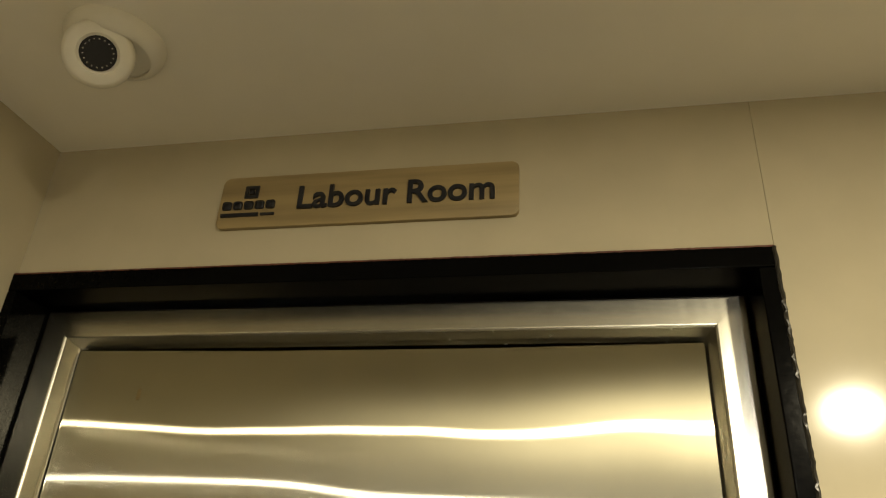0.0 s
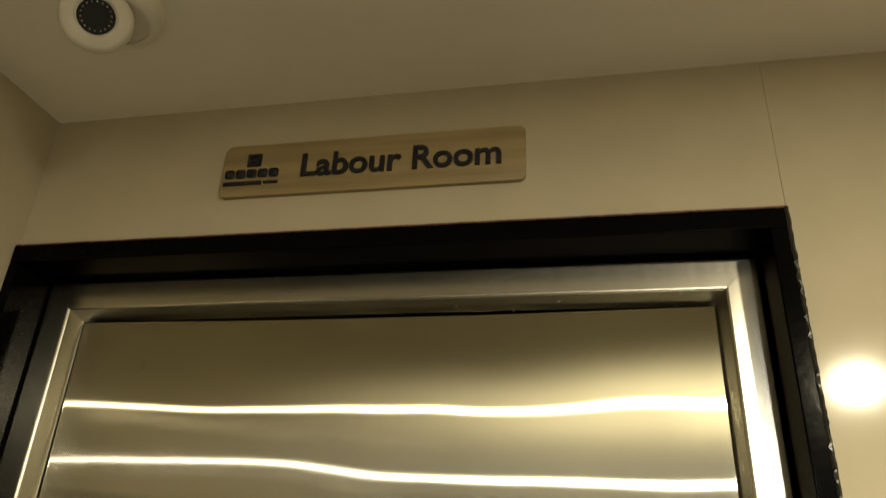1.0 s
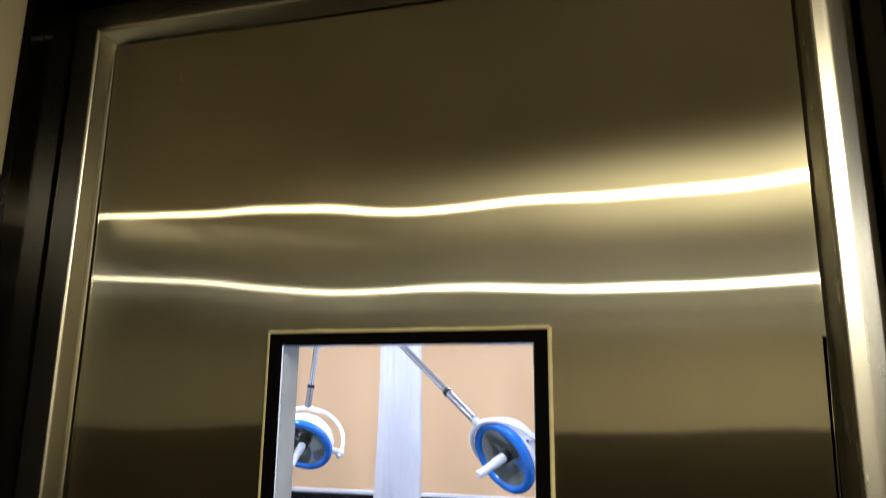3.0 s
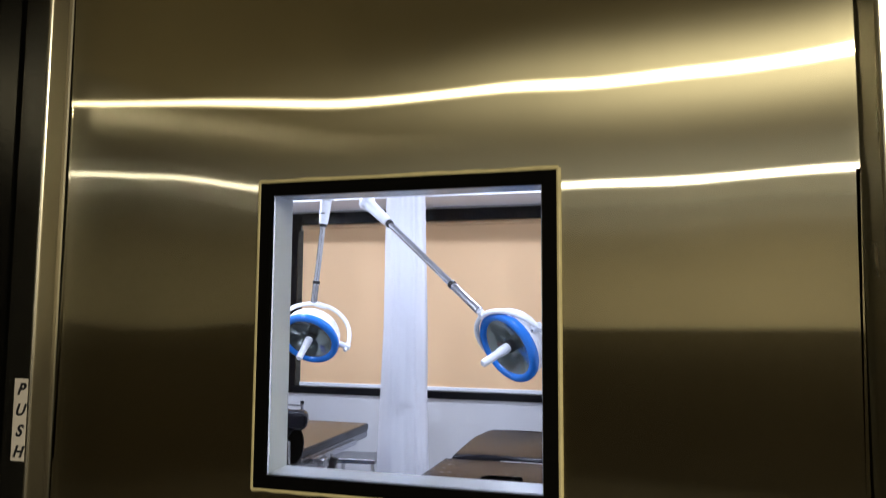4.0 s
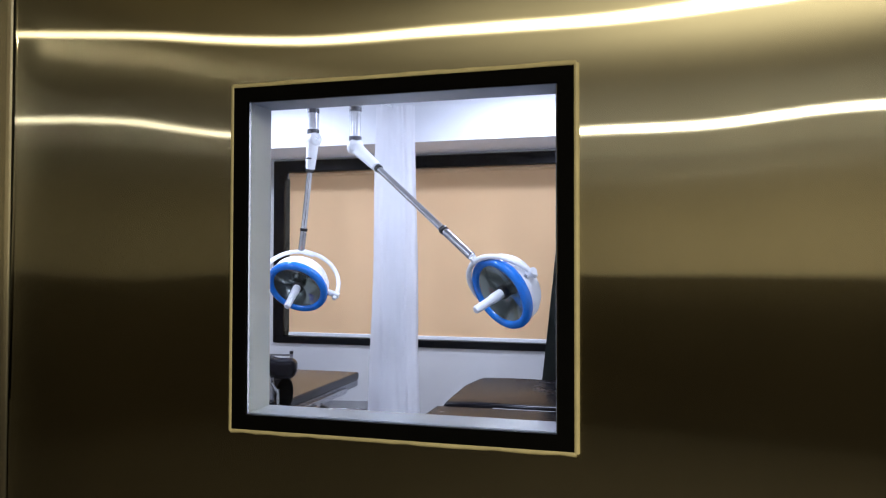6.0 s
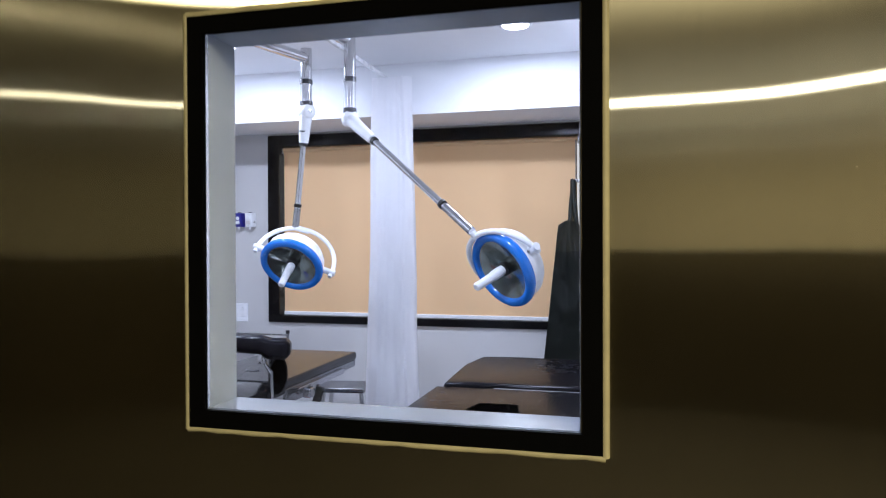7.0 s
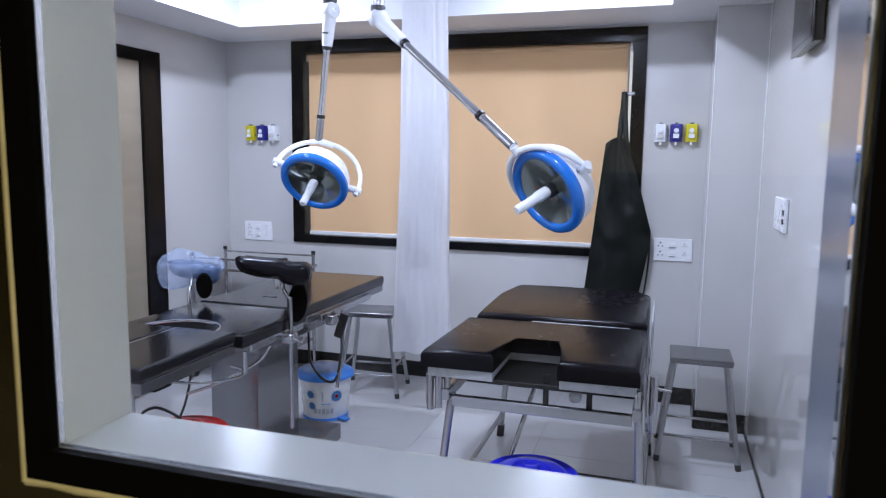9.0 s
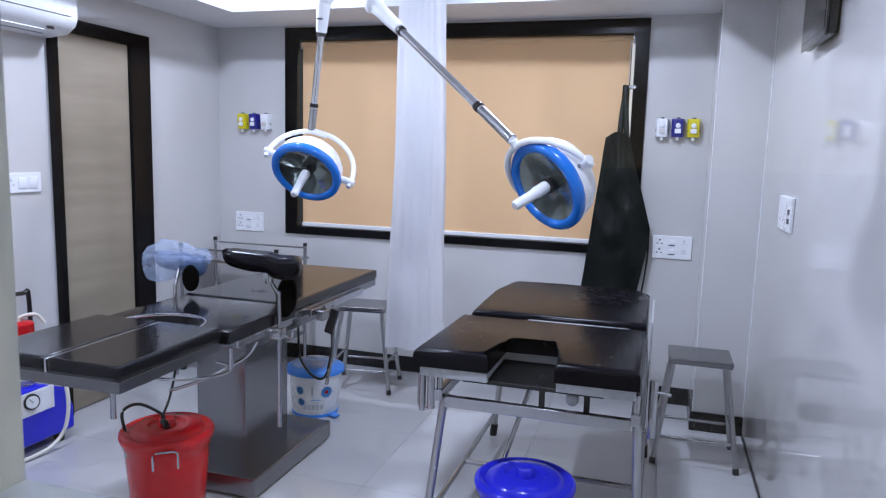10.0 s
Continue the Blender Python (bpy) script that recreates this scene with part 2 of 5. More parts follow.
def thing(name, label, category, at=(0, 0, 0), group="", kind=""):
    ob = new(name)
    ob.empty_display_size = 0.05
    ob.location = at
    ob.matrix_basis = Matrix.Translation(at)
    return tagged(ob, label, category, group, kind)


def structure(name, bm, material, label, category, smooth=False):
    return tagged(part(name, bm, material, None, "", smooth), label, category, "", "structure")


def box(x0, x1, y0, y1, z0, z1, bevel=0.0, bm=None, seg=2):
    bm = bm or bmesh.new()
    own = bmesh.new()
    bmesh.ops.create_cube(own, size=1)
    for v in own.verts:
        v.co = Vector(((x0 + x1) / 2 + v.co.x * (x1 - x0), (y0 + y1) / 2 + v.co.y * (y1 - y0), (z0 + z1) / 2 + v.co.z * (z1 - z0)))
    if bevel:
        bmesh.ops.bevel(own, geom=own.edges[:], offset=bevel, segments=seg, affect="EDGES", profile=0.5)
    return join(bm, own)


def join(bm, own):
    me = bpy.data.meshes.new("tmp")
    own.to_mesh(me)
    own.free()
    bm.from_mesh(me)
    bpy.data.meshes.remove(me)
    return bm


def tube(points, r, bm=None, seg=12, r_end=None, caps=True):
    bm = bm or bmesh.new()
    pts = [Vector(p) for p in points]
    rings = []
    up = Vector((0.13, 0.21, 0.97))
    for i, p in enumerate(pts):
        a = pts[max(0, i - 1)]
        c = pts[min(len(pts) - 1, i + 1)]
        d = (c - a).normalized()
        u = d.cross(up)
        if u.length < 0.2:
            u = d.cross(Vector((1, 0, 0)))
        u.normalize()
        w = d.cross(u)
        rad = r if r_end is None else r + (r_end - r) * i / (len(pts) - 1)
        rings.append([bm.verts.new(p + (u * math.cos(2 * math.pi * k / seg) + w * math.sin(2 * math.pi * k / seg)) * rad) for k in range(seg)])
    for a, c in zip(rings, rings[1:]):
        for k in range(seg):
            bm.faces.new((a[k], a[(k + 1) % seg], c[(k + 1) % seg], c[k]))
    if caps:
        bm.faces.new(rings[0])
        bm.faces.new(rings[-1][::-1])
    return bm


def bend(points, n=6):
    """A smooth line through the points."""
    p = [Vector(q) for q in points]
    p = [2 * p[0] - p[1]] + p + [2 * p[-1] - p[-2]]
    out = []
    for a, b, c, d in zip(p, p[1:], p[2:], p[3:]):
        for k in range(n):
            t = k / n
            out.append(0.5 * (2 * b + (c - a) * t + (2 * a - 5 * b + 4 * c - d) * t * t + (3 * b - a - 3 * c + d) * t ** 3))
    return out + [p[-2]]


def lathe(profile, m=None, seg=32, bm=None):
    """A body of rotation round z from (radius, height) pairs, laid by the matrix m."""
    bm = bm or bmesh.new()
    m = m or Matrix()
    rings = []
    for r, z in profile:
        if r < 1e-6:
            rings.append([bm.verts.new(m @ Vector((0, 0, z)))])
        else:
            rings.append([bm.verts.new(m @ Vector((r * math.cos(2 * math.pi * k / seg), r * math.sin(2 * math.pi * k / seg), z))) for k in range(seg)])
    for a, c in zip(rings, rings[1:]):
        for k in range(seg):
            j = (k + 1) % seg
            if len(a) == 1 and len(c) == 1:
                continue
            if len(a) == 1:
                bm.faces.new((a[0], c[j], c[k]))
            elif len(c) == 1:
                bm.faces.new((a[k], a[j], c[0]))
            else:
                bm.faces.new((a[k], a[j], c[j], c[k]))
    return bm


def prism(points, z0, z1, bevel=0.0, bm=None, seg=3):
    bm = bm or bmesh.new()
    own = bmesh.new()
    lo = [own.verts.new((x, y, z0)) for x, y in points]
    hi = [own.verts.new((x, y, z1)) for x, y in points]
    n = len(points)
    own.faces.new(lo[::-1])
    top = own.faces.new(hi)
    for k in range(n):
        own.faces.new((lo[k], lo[(k + 1) % n], hi[(k + 1) % n], hi[k]))
    if bevel:
        edges = [e for e in own.edges if (e.verts[0].co.z > z1 - 1e-6 and e.verts[1].co.z > z1 - 1e-6)]
        bmesh.ops.bevel(own, geom=edges, offset=bevel, segments=seg, affect="EDGES", profile=0.5)
    return join(bm, own)


def move(bm, m):
    bmesh.ops.transform(bm, matrix=m, verts=bm.verts[:])
    return bm


def arc(centre, u, w, r, a0, a1, n=16):
    c, u, w = Vector(centre), Vector(u), Vector(w)
    return [c + (u * math.cos(radians(a0 + (a1 - a0) * k / n)) + w * math.sin(radians(a0 + (a1 - a0) * k / n))) * r for k in range(n + 1)]


def frame_of(n, at):
    return Matrix.Translation(at) @ Vector(n).to_track_quat("Z", "Y").to_matrix().to_4x4()


def letters(body, size, depth, m, shear=0.0, spacing=1.0, bold=0.0):
    cu = bpy.data.curves.new("letters", "FONT")
    cu.body, cu.size, cu.extrude, cu.shear, cu.space_character, cu.offset = body, size, depth, shear, spacing, bold
    cu.align_x, cu.align_y = "CENTER", "CENTER"
    tmp = new("tmp_letters", cu)
    me = bpy.data.meshes.new_from_object(tmp.evaluated_get(bpy.context.evaluated_depsgraph_get()))
    bpy.data.objects.remove(tmp)
    bpy.data.curves.remove(cu)
    bm = bmesh.new()
    bm.from_mesh(me)
    bpy.data.meshes.remove(me)
    return move(bm, m)


def rect_ring(x0, x1, z0, z1, w, y0, y1, bm=None):
    bm = box(x0, x1, y0, y1, z1 - w, z1, bm=bm)
    box(x0, x1, y0, y1, z0, z0 + w, bm=bm)
    box(x0, x0 + w, y0, y1, z0 + w, z1 - w, bm=bm)
    return box(x1 - w, x1, y0, y1, z0 + w, z1 - w, bm=bm)

# ---- large structure ----
WEST, EAST, NORTH = -2.9, 0.5, 4.05
HALL_WEST, HALL_EAST, HALL_SOUTH, HALL_FACE = -0.625, 2.6, -5.6, -0.088

structure("hall_floor", box(-4.1, 2.75, HALL_SOUTH - 0.1, 0.02, -0.1, -0.002), M_HALL_FLOOR, "dark polished floor of the corridor", "floor")
structure("hall_ceiling", box(-4.1, 2.75, HALL_SOUTH - 0.1, HALL_FACE, HALL_TOP, HALL_TOP + 0.1), M_HALL_CEIL, "plain cream-white painted corridor ceiling", "ceiling")
# lower part is unseen, added dark to dim the left of the leaf
structure("hall_unseen_low_west", box(-4.0, HALL_WEST, -1.1, HALL_FACE, 0, 1.85), M_HALL_BROWN, "unseen dark brown lower wall, added to darken reflections in the steel door", "wall")
structure("hall_wall_west", box(-4.0, HALL_WEST, -1.1, HALL_FACE, 1.85, HALL_TOP), M_HALL_TILE, "cream tiled wall corner beside the steel door", "wall")
# unseen walls: dark ones dim the leaf's reflections, cream ones brighten a band
structure("hall_unseen_far_west", box(-4.1, -4.0, HALL_SOUTH, -1.1, 0, HALL_TOP), M_HALL_BROWN, "unseen dark brown far wall, added to darken reflections in the steel door", "wall")
structure("hall_wall_east", box(HALL_EAST, HALL_EAST + 0.1, HALL_SOUTH, HALL_FACE, 1.4, HALL_TOP), M_HALL_TILE, "cream tiled upper wall of the corridor", "wall")
structure("hall_unseen_low_east", box(HALL_EAST - 0.004, HALL_EAST + 0.1, HALL_SOUTH, HALL_FACE, 0, 1.398), M_HALL_BROWN, "unseen dark brown lower side wall, added to darken reflections in the steel door", "wall")
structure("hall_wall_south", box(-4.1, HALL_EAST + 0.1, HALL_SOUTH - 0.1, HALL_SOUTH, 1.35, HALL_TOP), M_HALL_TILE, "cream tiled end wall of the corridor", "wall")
structure("hall_unseen_low_south", box(-4.1, HALL_EAST + 0.1, HALL_SOUTH - 0.1, HALL_SOUTH + 0.004, 0, 1.348), M_HALL_BROWN, "unseen dark brown lower end wall, added to darken reflections in the steel door", "wall")
# wall round the doorway: a core with glossy panels set on it
wall = box(WEST - 0.1, -0.624, -0.06, 0.13, 0, 2.65)
box(0.495, 2.7, -0.06, 0.13, 0, 2.65, bm=wall)
box(-0.624, 0.495, -0.06, 0.13, 2.182, 2.65, bm=wall)
wall_door = structure("wall_south", wall, M_WALL_TILE, "thick wall round the steel door, tiled in cream on the corridor side", "wall")
for x0, x1, z0, z1 in ((-0.625, 0.4945, 2.183, 2.415), (0.4948, 1.3, 1.2, 2.415), (0.4948, 1.3, 0, 1.198), (1.302, 2.6, 1.2, 2.415), (1.302, 2.6, 0, 1.198)):
    part("wall_panel", box(x0, x1, HALL_FACE, -0.061, z0, z1, 0.0004), M_HALL_TILE, wall_door, "", False)

structure("wall_west", box(WEST - 0.12, WEST, 0.13, NORTH + 0.12, 0, 2.65), M_WALL_TILE, "glossy pale grey tiled room wall with a wooden door", "wall")
structure("wall_east", box(EAST, EAST + 0.1, 0.13, NORTH + 0.12, 0, 2.65), M_WALL_TILE, "glossy pale grey tiled wall that mirrors the room", "wall")
W0, W1, WZ0, WZ1 = -2.385, -0.098, 0.861, 2.2
far = box(WEST, W0 + 0.02, NORTH, NORTH + 0.14, 0, 2.65)
box(W1 - 0.02, EAST, NORTH, NORTH + 0.14, 0, 2.65, bm=far)
box(W0 + 0.02, W1 - 0.02, NORTH, NORTH + 0.14, 0, WZ0 + 0.02, bm=far)
box(W0 + 0.02, W1 - 0.02, NORTH, NORTH + 0.14, WZ1 - 0.02, 2.65, bm=far)
structure("wall_north", far, M_WALL_TILE, "pale grey tiled wall round the wide window", "wall")
structure("column", box(0.25, EAST, 3.67, NORTH, 0.1, SOFFIT, 0.004), M_WALL_TILE, "pale grey tiled column in the room corner", "column")
structure("trim_column", box(0.2478, 0.2522, 3.6678, 3.6722, 0.1, SOFFIT, 0.001), M_WHITE, "thin white corner trim of the tiled column", "trim")
structure("trim_corner", box(0.4965, 0.4995, 3.6668, 3.6698, 0.1, SOFFIT), M_WHITE, "thin pale joint between column and wall", "trim")
ceil = box(WEST, EAST, 0.13, NORTH, ROOM_TOP, ROOM_TOP + 0.1)
box(WEST, EAST, 3.58, NORTH, SOFFIT, ROOM_TOP, bm=ceil)
box(WEST, -2.48, 0.6, 3.58, SOFFIT, ROOM_TOP, bm=ceil)
box(0.03, EAST, 0.6, 3.58, SOFFIT, ROOM_TOP, bm=ceil)
box(WEST, EAST, 0.13, 0.6, SOFFIT, ROOM_TOP, bm=ceil)
structure("ceiling", ceil, M_CEIL, "white painted tray ceiling with a lowered border", "ceiling")
floor = structure("floor", box(WEST - 0.1, EAST + 0.1, 0.02, NORTH + 0.1, -0.12, -0.003), M_GROUT, "glossy white vitrified floor tiles with thin grey joints", "floor")
skirt = box(WEST, 0.25, NORTH - 0.012, NORTH, 0, 0.1, 0.002)
box(WEST, WEST + 0.012, 3.4, NORTH, 0, 0.1, 0.002, skirt)
box(WEST, WEST + 0.012, 0.13, 2.58, 0, 0.1, 0.002, skirt)
box(0.245, EAST, 3.66, 3.672, 0, 0.1, 0.002, skirt)
box(0.238, 0.25, 3.66, NORTH - 0.012, 0, 0.1, 0.002, skirt)
box(EAST - 0.006, EAST, 0.13, 3.66, 0, 0.02, 0.001, skirt)
structure("baseboard", skirt, M_SKIRT, "black polished skirting along the room walls", "skirting")

# ---- window ----
window = thing("window_1", "wide window in a black stone frame with a lowered tan roller blind", "window", (-1.24, NORTH, WZ0), kind="structure")
for nm, b in (("sill", (W0, W1, WZ0, WZ0 + 0.05)), ("head", (W0, W1, WZ1 - 0.082, WZ1)), ("jamb", (W0, W0 + 0.085, WZ0 + 0.05, WZ1 - 0.082)), ("jamb", (W1 - 0.077, W1, WZ0 + 0.05, WZ1 - 0.082))):
    part(nm, box(b[0], b[1], NORTH - 0.018, NORTH + 0.12, b[2], b[3], 0.003), M_WINDOW_STONE, window)
outer_pane = part("pane", box(W0 + 0.08, W1 - 0.075, NORTH + 0.1, NORTH + 0.108, WZ0 + 0.045, WZ1 - 0.08), M_GLASS, window)
outer_pane.visible_shadow = False
blind = thing("roller_blind", "tan fabric roller blind drawn down over the window", "blind", (-1.24, NORTH + 0.03, 0.95))
bm = bmesh.new()
cols, rows = 60, 8
sheets = []
for back in (0.0, 0.002):
    sheets.append([[bm.verts.new((W0 + 0.105 + (W1 - W0 - 0.2) * i / cols, NORTH + 0.035 + back + 0.003 * math.sin(i * 0.42) * (1 - j / rows), 0.93 + (2.10 - 0.93) * j / rows)) for i in range(cols + 1)] for j in range(rows + 1)])
near, far_side = sheets
for j in range(rows):
    for i in range(cols):
        bm.faces.new((near[j][i], near[j][i + 1], near[j + 1][i + 1], near[j + 1][i]))
        bm.faces.new((far_side[j][i], far_side[j + 1][i], far_side[j + 1][i + 1], far_side[j][i + 1]))
for i in range(cols):
    for j, k in ((0, i), (rows, i)):
        bm.faces.new((near[j][k], near[j][k + 1], far_side[j][k + 1], far_side[j][k]))
for j in range(rows):
    for i in (0, cols):
        bm.faces.new((near[j][i], near[j + 1][i], far_side[j + 1][i], far_side[j][i]))
part("fabric", bm, M_BLIND, blind)
part("bottom_bar", box(W0 + 0.105, W1 - 0.095, NORTH + 0.02, NORTH + 0.045, 0.913, 0.938, 0.004), M_WHITE, blind, "white bottom bar")
part("roller", tube([(W0 + 0.1, NORTH + 0.04, 2.1), (W1 - 0.09, NORTH + 0.04, 2.1)], 0.018), M_BLIND, blind)
part("bracket", box(W0 + 0.087, W0 + 0.102, NORTH + 0.015, NORTH + 0.06, 2.07, 2.117, 0.003), M_STEEL, blind)
part("bracket", box(W1 - 0.092, W1 - 0.08, NORTH + 0.015, NORTH + 0.06, 2.07, 2.117, 0.003), M_STEEL, blind)
part("chain", tube([(W1 - 0.1, NORTH + 0.012, 2.09), (W1 - 0.1, NORTH + 0.012, 1.5), (W1 - 0.1, NORTH + 0.01, 1.2)], 0.004, seg=8), M_STEEL, blind, "steel bead chain")

# ---- doorway and steel door ----


def mitred(profile, x0, x1, top, name, material, parent, label=""):
    """Left jamb, header and right jamb from a closed section of (inset, depth) pairs."""
    n = len(profile)
    for k in range(3):
        bm = bmesh.new()
        if k == 0:
            ends = [[(x0 + d, y, 0.0) for d, y in profile], [(x0 + d, y, top - d) for d, y in profile]]
        elif k == 1:
            ends = [[(x0 + d + 0.0006, y, top - d) for d, y in profile], [(x1 - d - 0.0006, y, top - d) for d, y in profile]]
        else:
            ends = [[(x1 - d, y, 0.0) for d, y in profile], [(x1 - d, y, top - d) for d, y in profile]]
        a, c = ([bm.verts.new(p) for p in e] for e in ends)
        for j in range(n):
            bm.faces.new((a[j], a[(j + 1) % n], c[(j + 1) % n], c[j]))
        bm.faces.new(a)
        bm.faces.new(c[::-1])
        part(name[k], bm, material, parent, label, False)


surround = thing("door_surround", "chipped black granite lining round the steel door", "door frame", (-0.06, -0.05, 0), kind="structure")
part("granite_jamb", box(-0.6245, -0.6085, -0.098, 0.06, 0, 2.150, 0.002), M_GRANITE, surround)
part("granite_jamb", box(0.4695, 0.4945, -0.098, 0.06, 0, 2.150, 0.002), M_GRANITE, surround)
part("granite_head", box(-0.6245, 0.4945, -0.098, 0.06, 2.1505, 2.1805, 0.002), M_GRANITE, surround)


def chipped(p0, p1, r, n, seed):
    rng = random.Random(seed)
    bm = bmesh.new()
    p0, p1 = Vector(p0), Vector(p1)
    pts = []
    for k in range(n + 1):
        pts.append(p0.lerp(p1, k / n) + Vector((rng.uniform(-1, 1), rng.uniform(-1, 0.6), rng.uniform(-1, 1))) * r * 0.22)
    return tube(pts, r, bm, 6)


part("chipped_edge", chipped((0.492, -0.097, 0), (0.492, -0.097, 2.179), 0.003, 400, 3), M_GRANITE_EDGE, surround, "rough chipped granite edge")
part("chipped_edge", chipped((-0.622, -0.097, 2.179), (0.492, -0.097, 2.179), 0.0016, 260, 5), M_RED_EDGE, surround, "rough granite edge stained red")

door = thing("door_1", "closed brushed stainless steel hospital door with a square vision panel", "door", (-0.06, 0, 0), kind="structure")
STEEL_SECTION = [(0, 0.05), (0, -0.018), (0.0015, -0.0205), (0.004, -0.0215), (0.042, -0.0218), (0.0435, -0.0215), (0.045, -0.0207), (0.0462, -0.0194), (0.047, -0.0178), (0.0548, -0.001), (0.0565, 0.002), (0.058, 0.004), (0.058, 0.05)]
mitred(STEEL_SECTION, -0.6075, 0.4685, 2.146, ("frame_jamb", "frame_head", "frame_jamb"), M_STEEL_FRAME, door)
stop = box(-0.575, -0.50, 0.053, 0.065, 0.0, 2.12)
box(0.375, 0.45, 0.053, 0.065, 0.0, 2.12, bm=stop)
box(-0.50, 0.375, 0.053, 0.065, 2.05, 2.12, bm=stop)
part("rubber_stop", stop, M_GASKET, door)
L0, L1, LT = -0.5405, 0.406, 2.0805
V0, V1, VZ0, VZ1 = -0.232, 0.098, 1.282, 1.619
bm = bmesh.new()
xs, zs = [L0, V0, V1, L1], [0.008, VZ0, VZ1, LT]
for y in (0.0, 0.05):
    for i in range(3):
        for j in range(3):
            if (i, j) != (1, 1):
                q = [bm.verts.new((x, y, z)) for x, z in ((xs[i], zs[j]), (xs[i + 1], zs[j]), (xs[i + 1], zs[j + 1]), (xs[i], zs[j + 1]))]
                bm.faces.new(q)
bmesh.ops.remove_doubles(bm, verts=bm.verts[:], dist=1e-5)
edge = [e for e in bm.edges if len(e.link_faces) == 1]
front = [e for e in edge if e.verts[0].co.y < 0.01]
for e in front:
    a, c = e.verts
    ends = [v for p in (a, c) for v in bm.verts if v.co.y > 0.04 and abs(v.co.x - p.co.x) < 1e-5 and abs(v.co.z - p.co.z) < 1e-5]
    bm.faces.new((a, c, ends[1], ends[0]))
outer = [e for e in bm.edges if e.calc_face_angle(0) > 1 and all(abs(v.co.x - L0) < 1e-5 or abs(v.co.x - L1) < 1e-5 or abs(v.co.z - LT) < 1e-5 for v in e.verts) and all(v.co.y < 0.01 for v in e.verts)]
bmesh.ops.bevel(bm, geom=outer, offset=0.004, segments=3, affect="EDGES", profile=0.5)
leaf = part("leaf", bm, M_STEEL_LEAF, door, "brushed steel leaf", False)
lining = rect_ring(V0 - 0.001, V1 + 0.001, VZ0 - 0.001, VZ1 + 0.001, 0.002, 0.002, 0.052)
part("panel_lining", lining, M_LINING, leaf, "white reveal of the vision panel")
part("gasket", rect_ring(V0 - 0.0135, V1 + 0.0165, VZ0 - 0.0145, VZ1 + 0.0125, 0.0155, -0.004, 0.0012), M_GASKET, leaf, "black rubber gasket")
bead = bmesh.new()
rng = random.Random(8)
bx0, bx1, bz0, bz1 = V0 - 0.0155, V1 + 0.0185, VZ0 - 0.0165, VZ1 + 0.0145
for p, q in (((bx0, bz0), (bx1, bz0)), ((bx1, bz0), (bx1, bz1)), ((bx1, bz1), (bx0, bz1)), ((bx0, bz1), (bx0, bz0))):
    tube([(p[0] + (q[0] - p[0]) * k / 24, -0.001, p[1] + (q[1] - p[1]) * k / 24 + rng.uniform(-0.0006, 0.0006)) for k in range(25)], 0.0031, bead, 8)
part("sealant", bead, M_SEALANT, leaf, "yellowed sealant bead")
pane = part("vision_pane", box(V0 + 0.0012, V1 - 0.0012, 0.0025, 0.0075, VZ0 + 0.001, VZ1 - 0.001), M_GLASS, leaf)
pane.visible_shadow = False
part("grime_spot", box(-0.425, -0.419, -0.0008, 0.001, 2.005, 2.022, 0.0005), M_RUST, leaf, "brown grime spot")

push = thing("push_sticker", "pale vertical sticker with italic PUSH letters on the steel frame", "sticker", (-0.565, -0.0215, 1.28))
part("paper", box(-0.588, -0.5665, -0.0222, -0.0212, 1.281, 1.386, 0.0002), M_PAPER, push)
for k, ch in enumerate("PUSH"):
    part("letter", letters(ch, 0.021, 0.0003, pose(-0.5775, -0.0226, 1.372 - 0.0265 * k, 90), 0.35, bold=0.0006), M_LETTER, push)

# ---- corridor things ----
sign = thing("door_sign", "oak veneer sign reading Labour Room with black raised letters", "sign", (-0.04, HALL_FACE, 2.248))
SX0, SX1, SZ0, SZ1 = -0.295, 0.168, 2.2435, 2.333
corner = []
for cx, cz, a0 in ((SX1 - 0.01, SZ1 - 0.01, 0), (SX0 + 0.01, SZ1 - 0.01, 90), (SX0 + 0.01, SZ0 + 0.01, 180), (SX1 - 0.01, SZ0 + 0.01, 270)):
    corner += [(cx + 0.01 * math.cos(radians(a0 + 15 * k)), cz + 0.01 * math.sin(radians(a0 + 15 * k))) for k in range(7)]
board = prism(corner, 0, 0.008, 0.0012)
move(board, Matrix.Translation((0, HALL_FACE, 0)) @ Matrix.Rotation(radians(90), 4, "X"))
part("board", board, M_SIGN, sign)
part("lettering", letters("Labour Room", 0.0543, 0.002, pose(-0.0165, HALL_FACE - 0.0095, 2.288, 90), bold=0.0009), M_LETTER, sign, "black raised letters")
logo = rect_ring(-0.255, -0.233, 2.294, 2.315, 0.005, HALL_FACE - 0.011, HALL_FACE - 0.008)
box(-0.248, -0.240, HALL_FACE - 0.011, HALL_FACE - 0.008, 2.301, 2.308, bm=logo)
part("emblem", logo, M_LETTER, sign, "black square emblem")
for k in range(5):
    x = -0.2885 + 0.0178 * k
    part("bar", box(x, x + 0.0145, HALL_FACE - 0.011, HALL_FACE - 0.008, 2.2745, 2.2885, 0.003), M_LETTER, sign)
part("bar", box(-0.2895, -0.228, HALL_FACE - 0.0105, HALL_FACE - 0.008, 2.262, 2.268), M_LETTER, sign)
part("bar", box(-0.224, -0.202, HALL_FACE - 0.0105, HALL_FACE - 0.008, 2.263, 2.267), M_LETTER, sign)

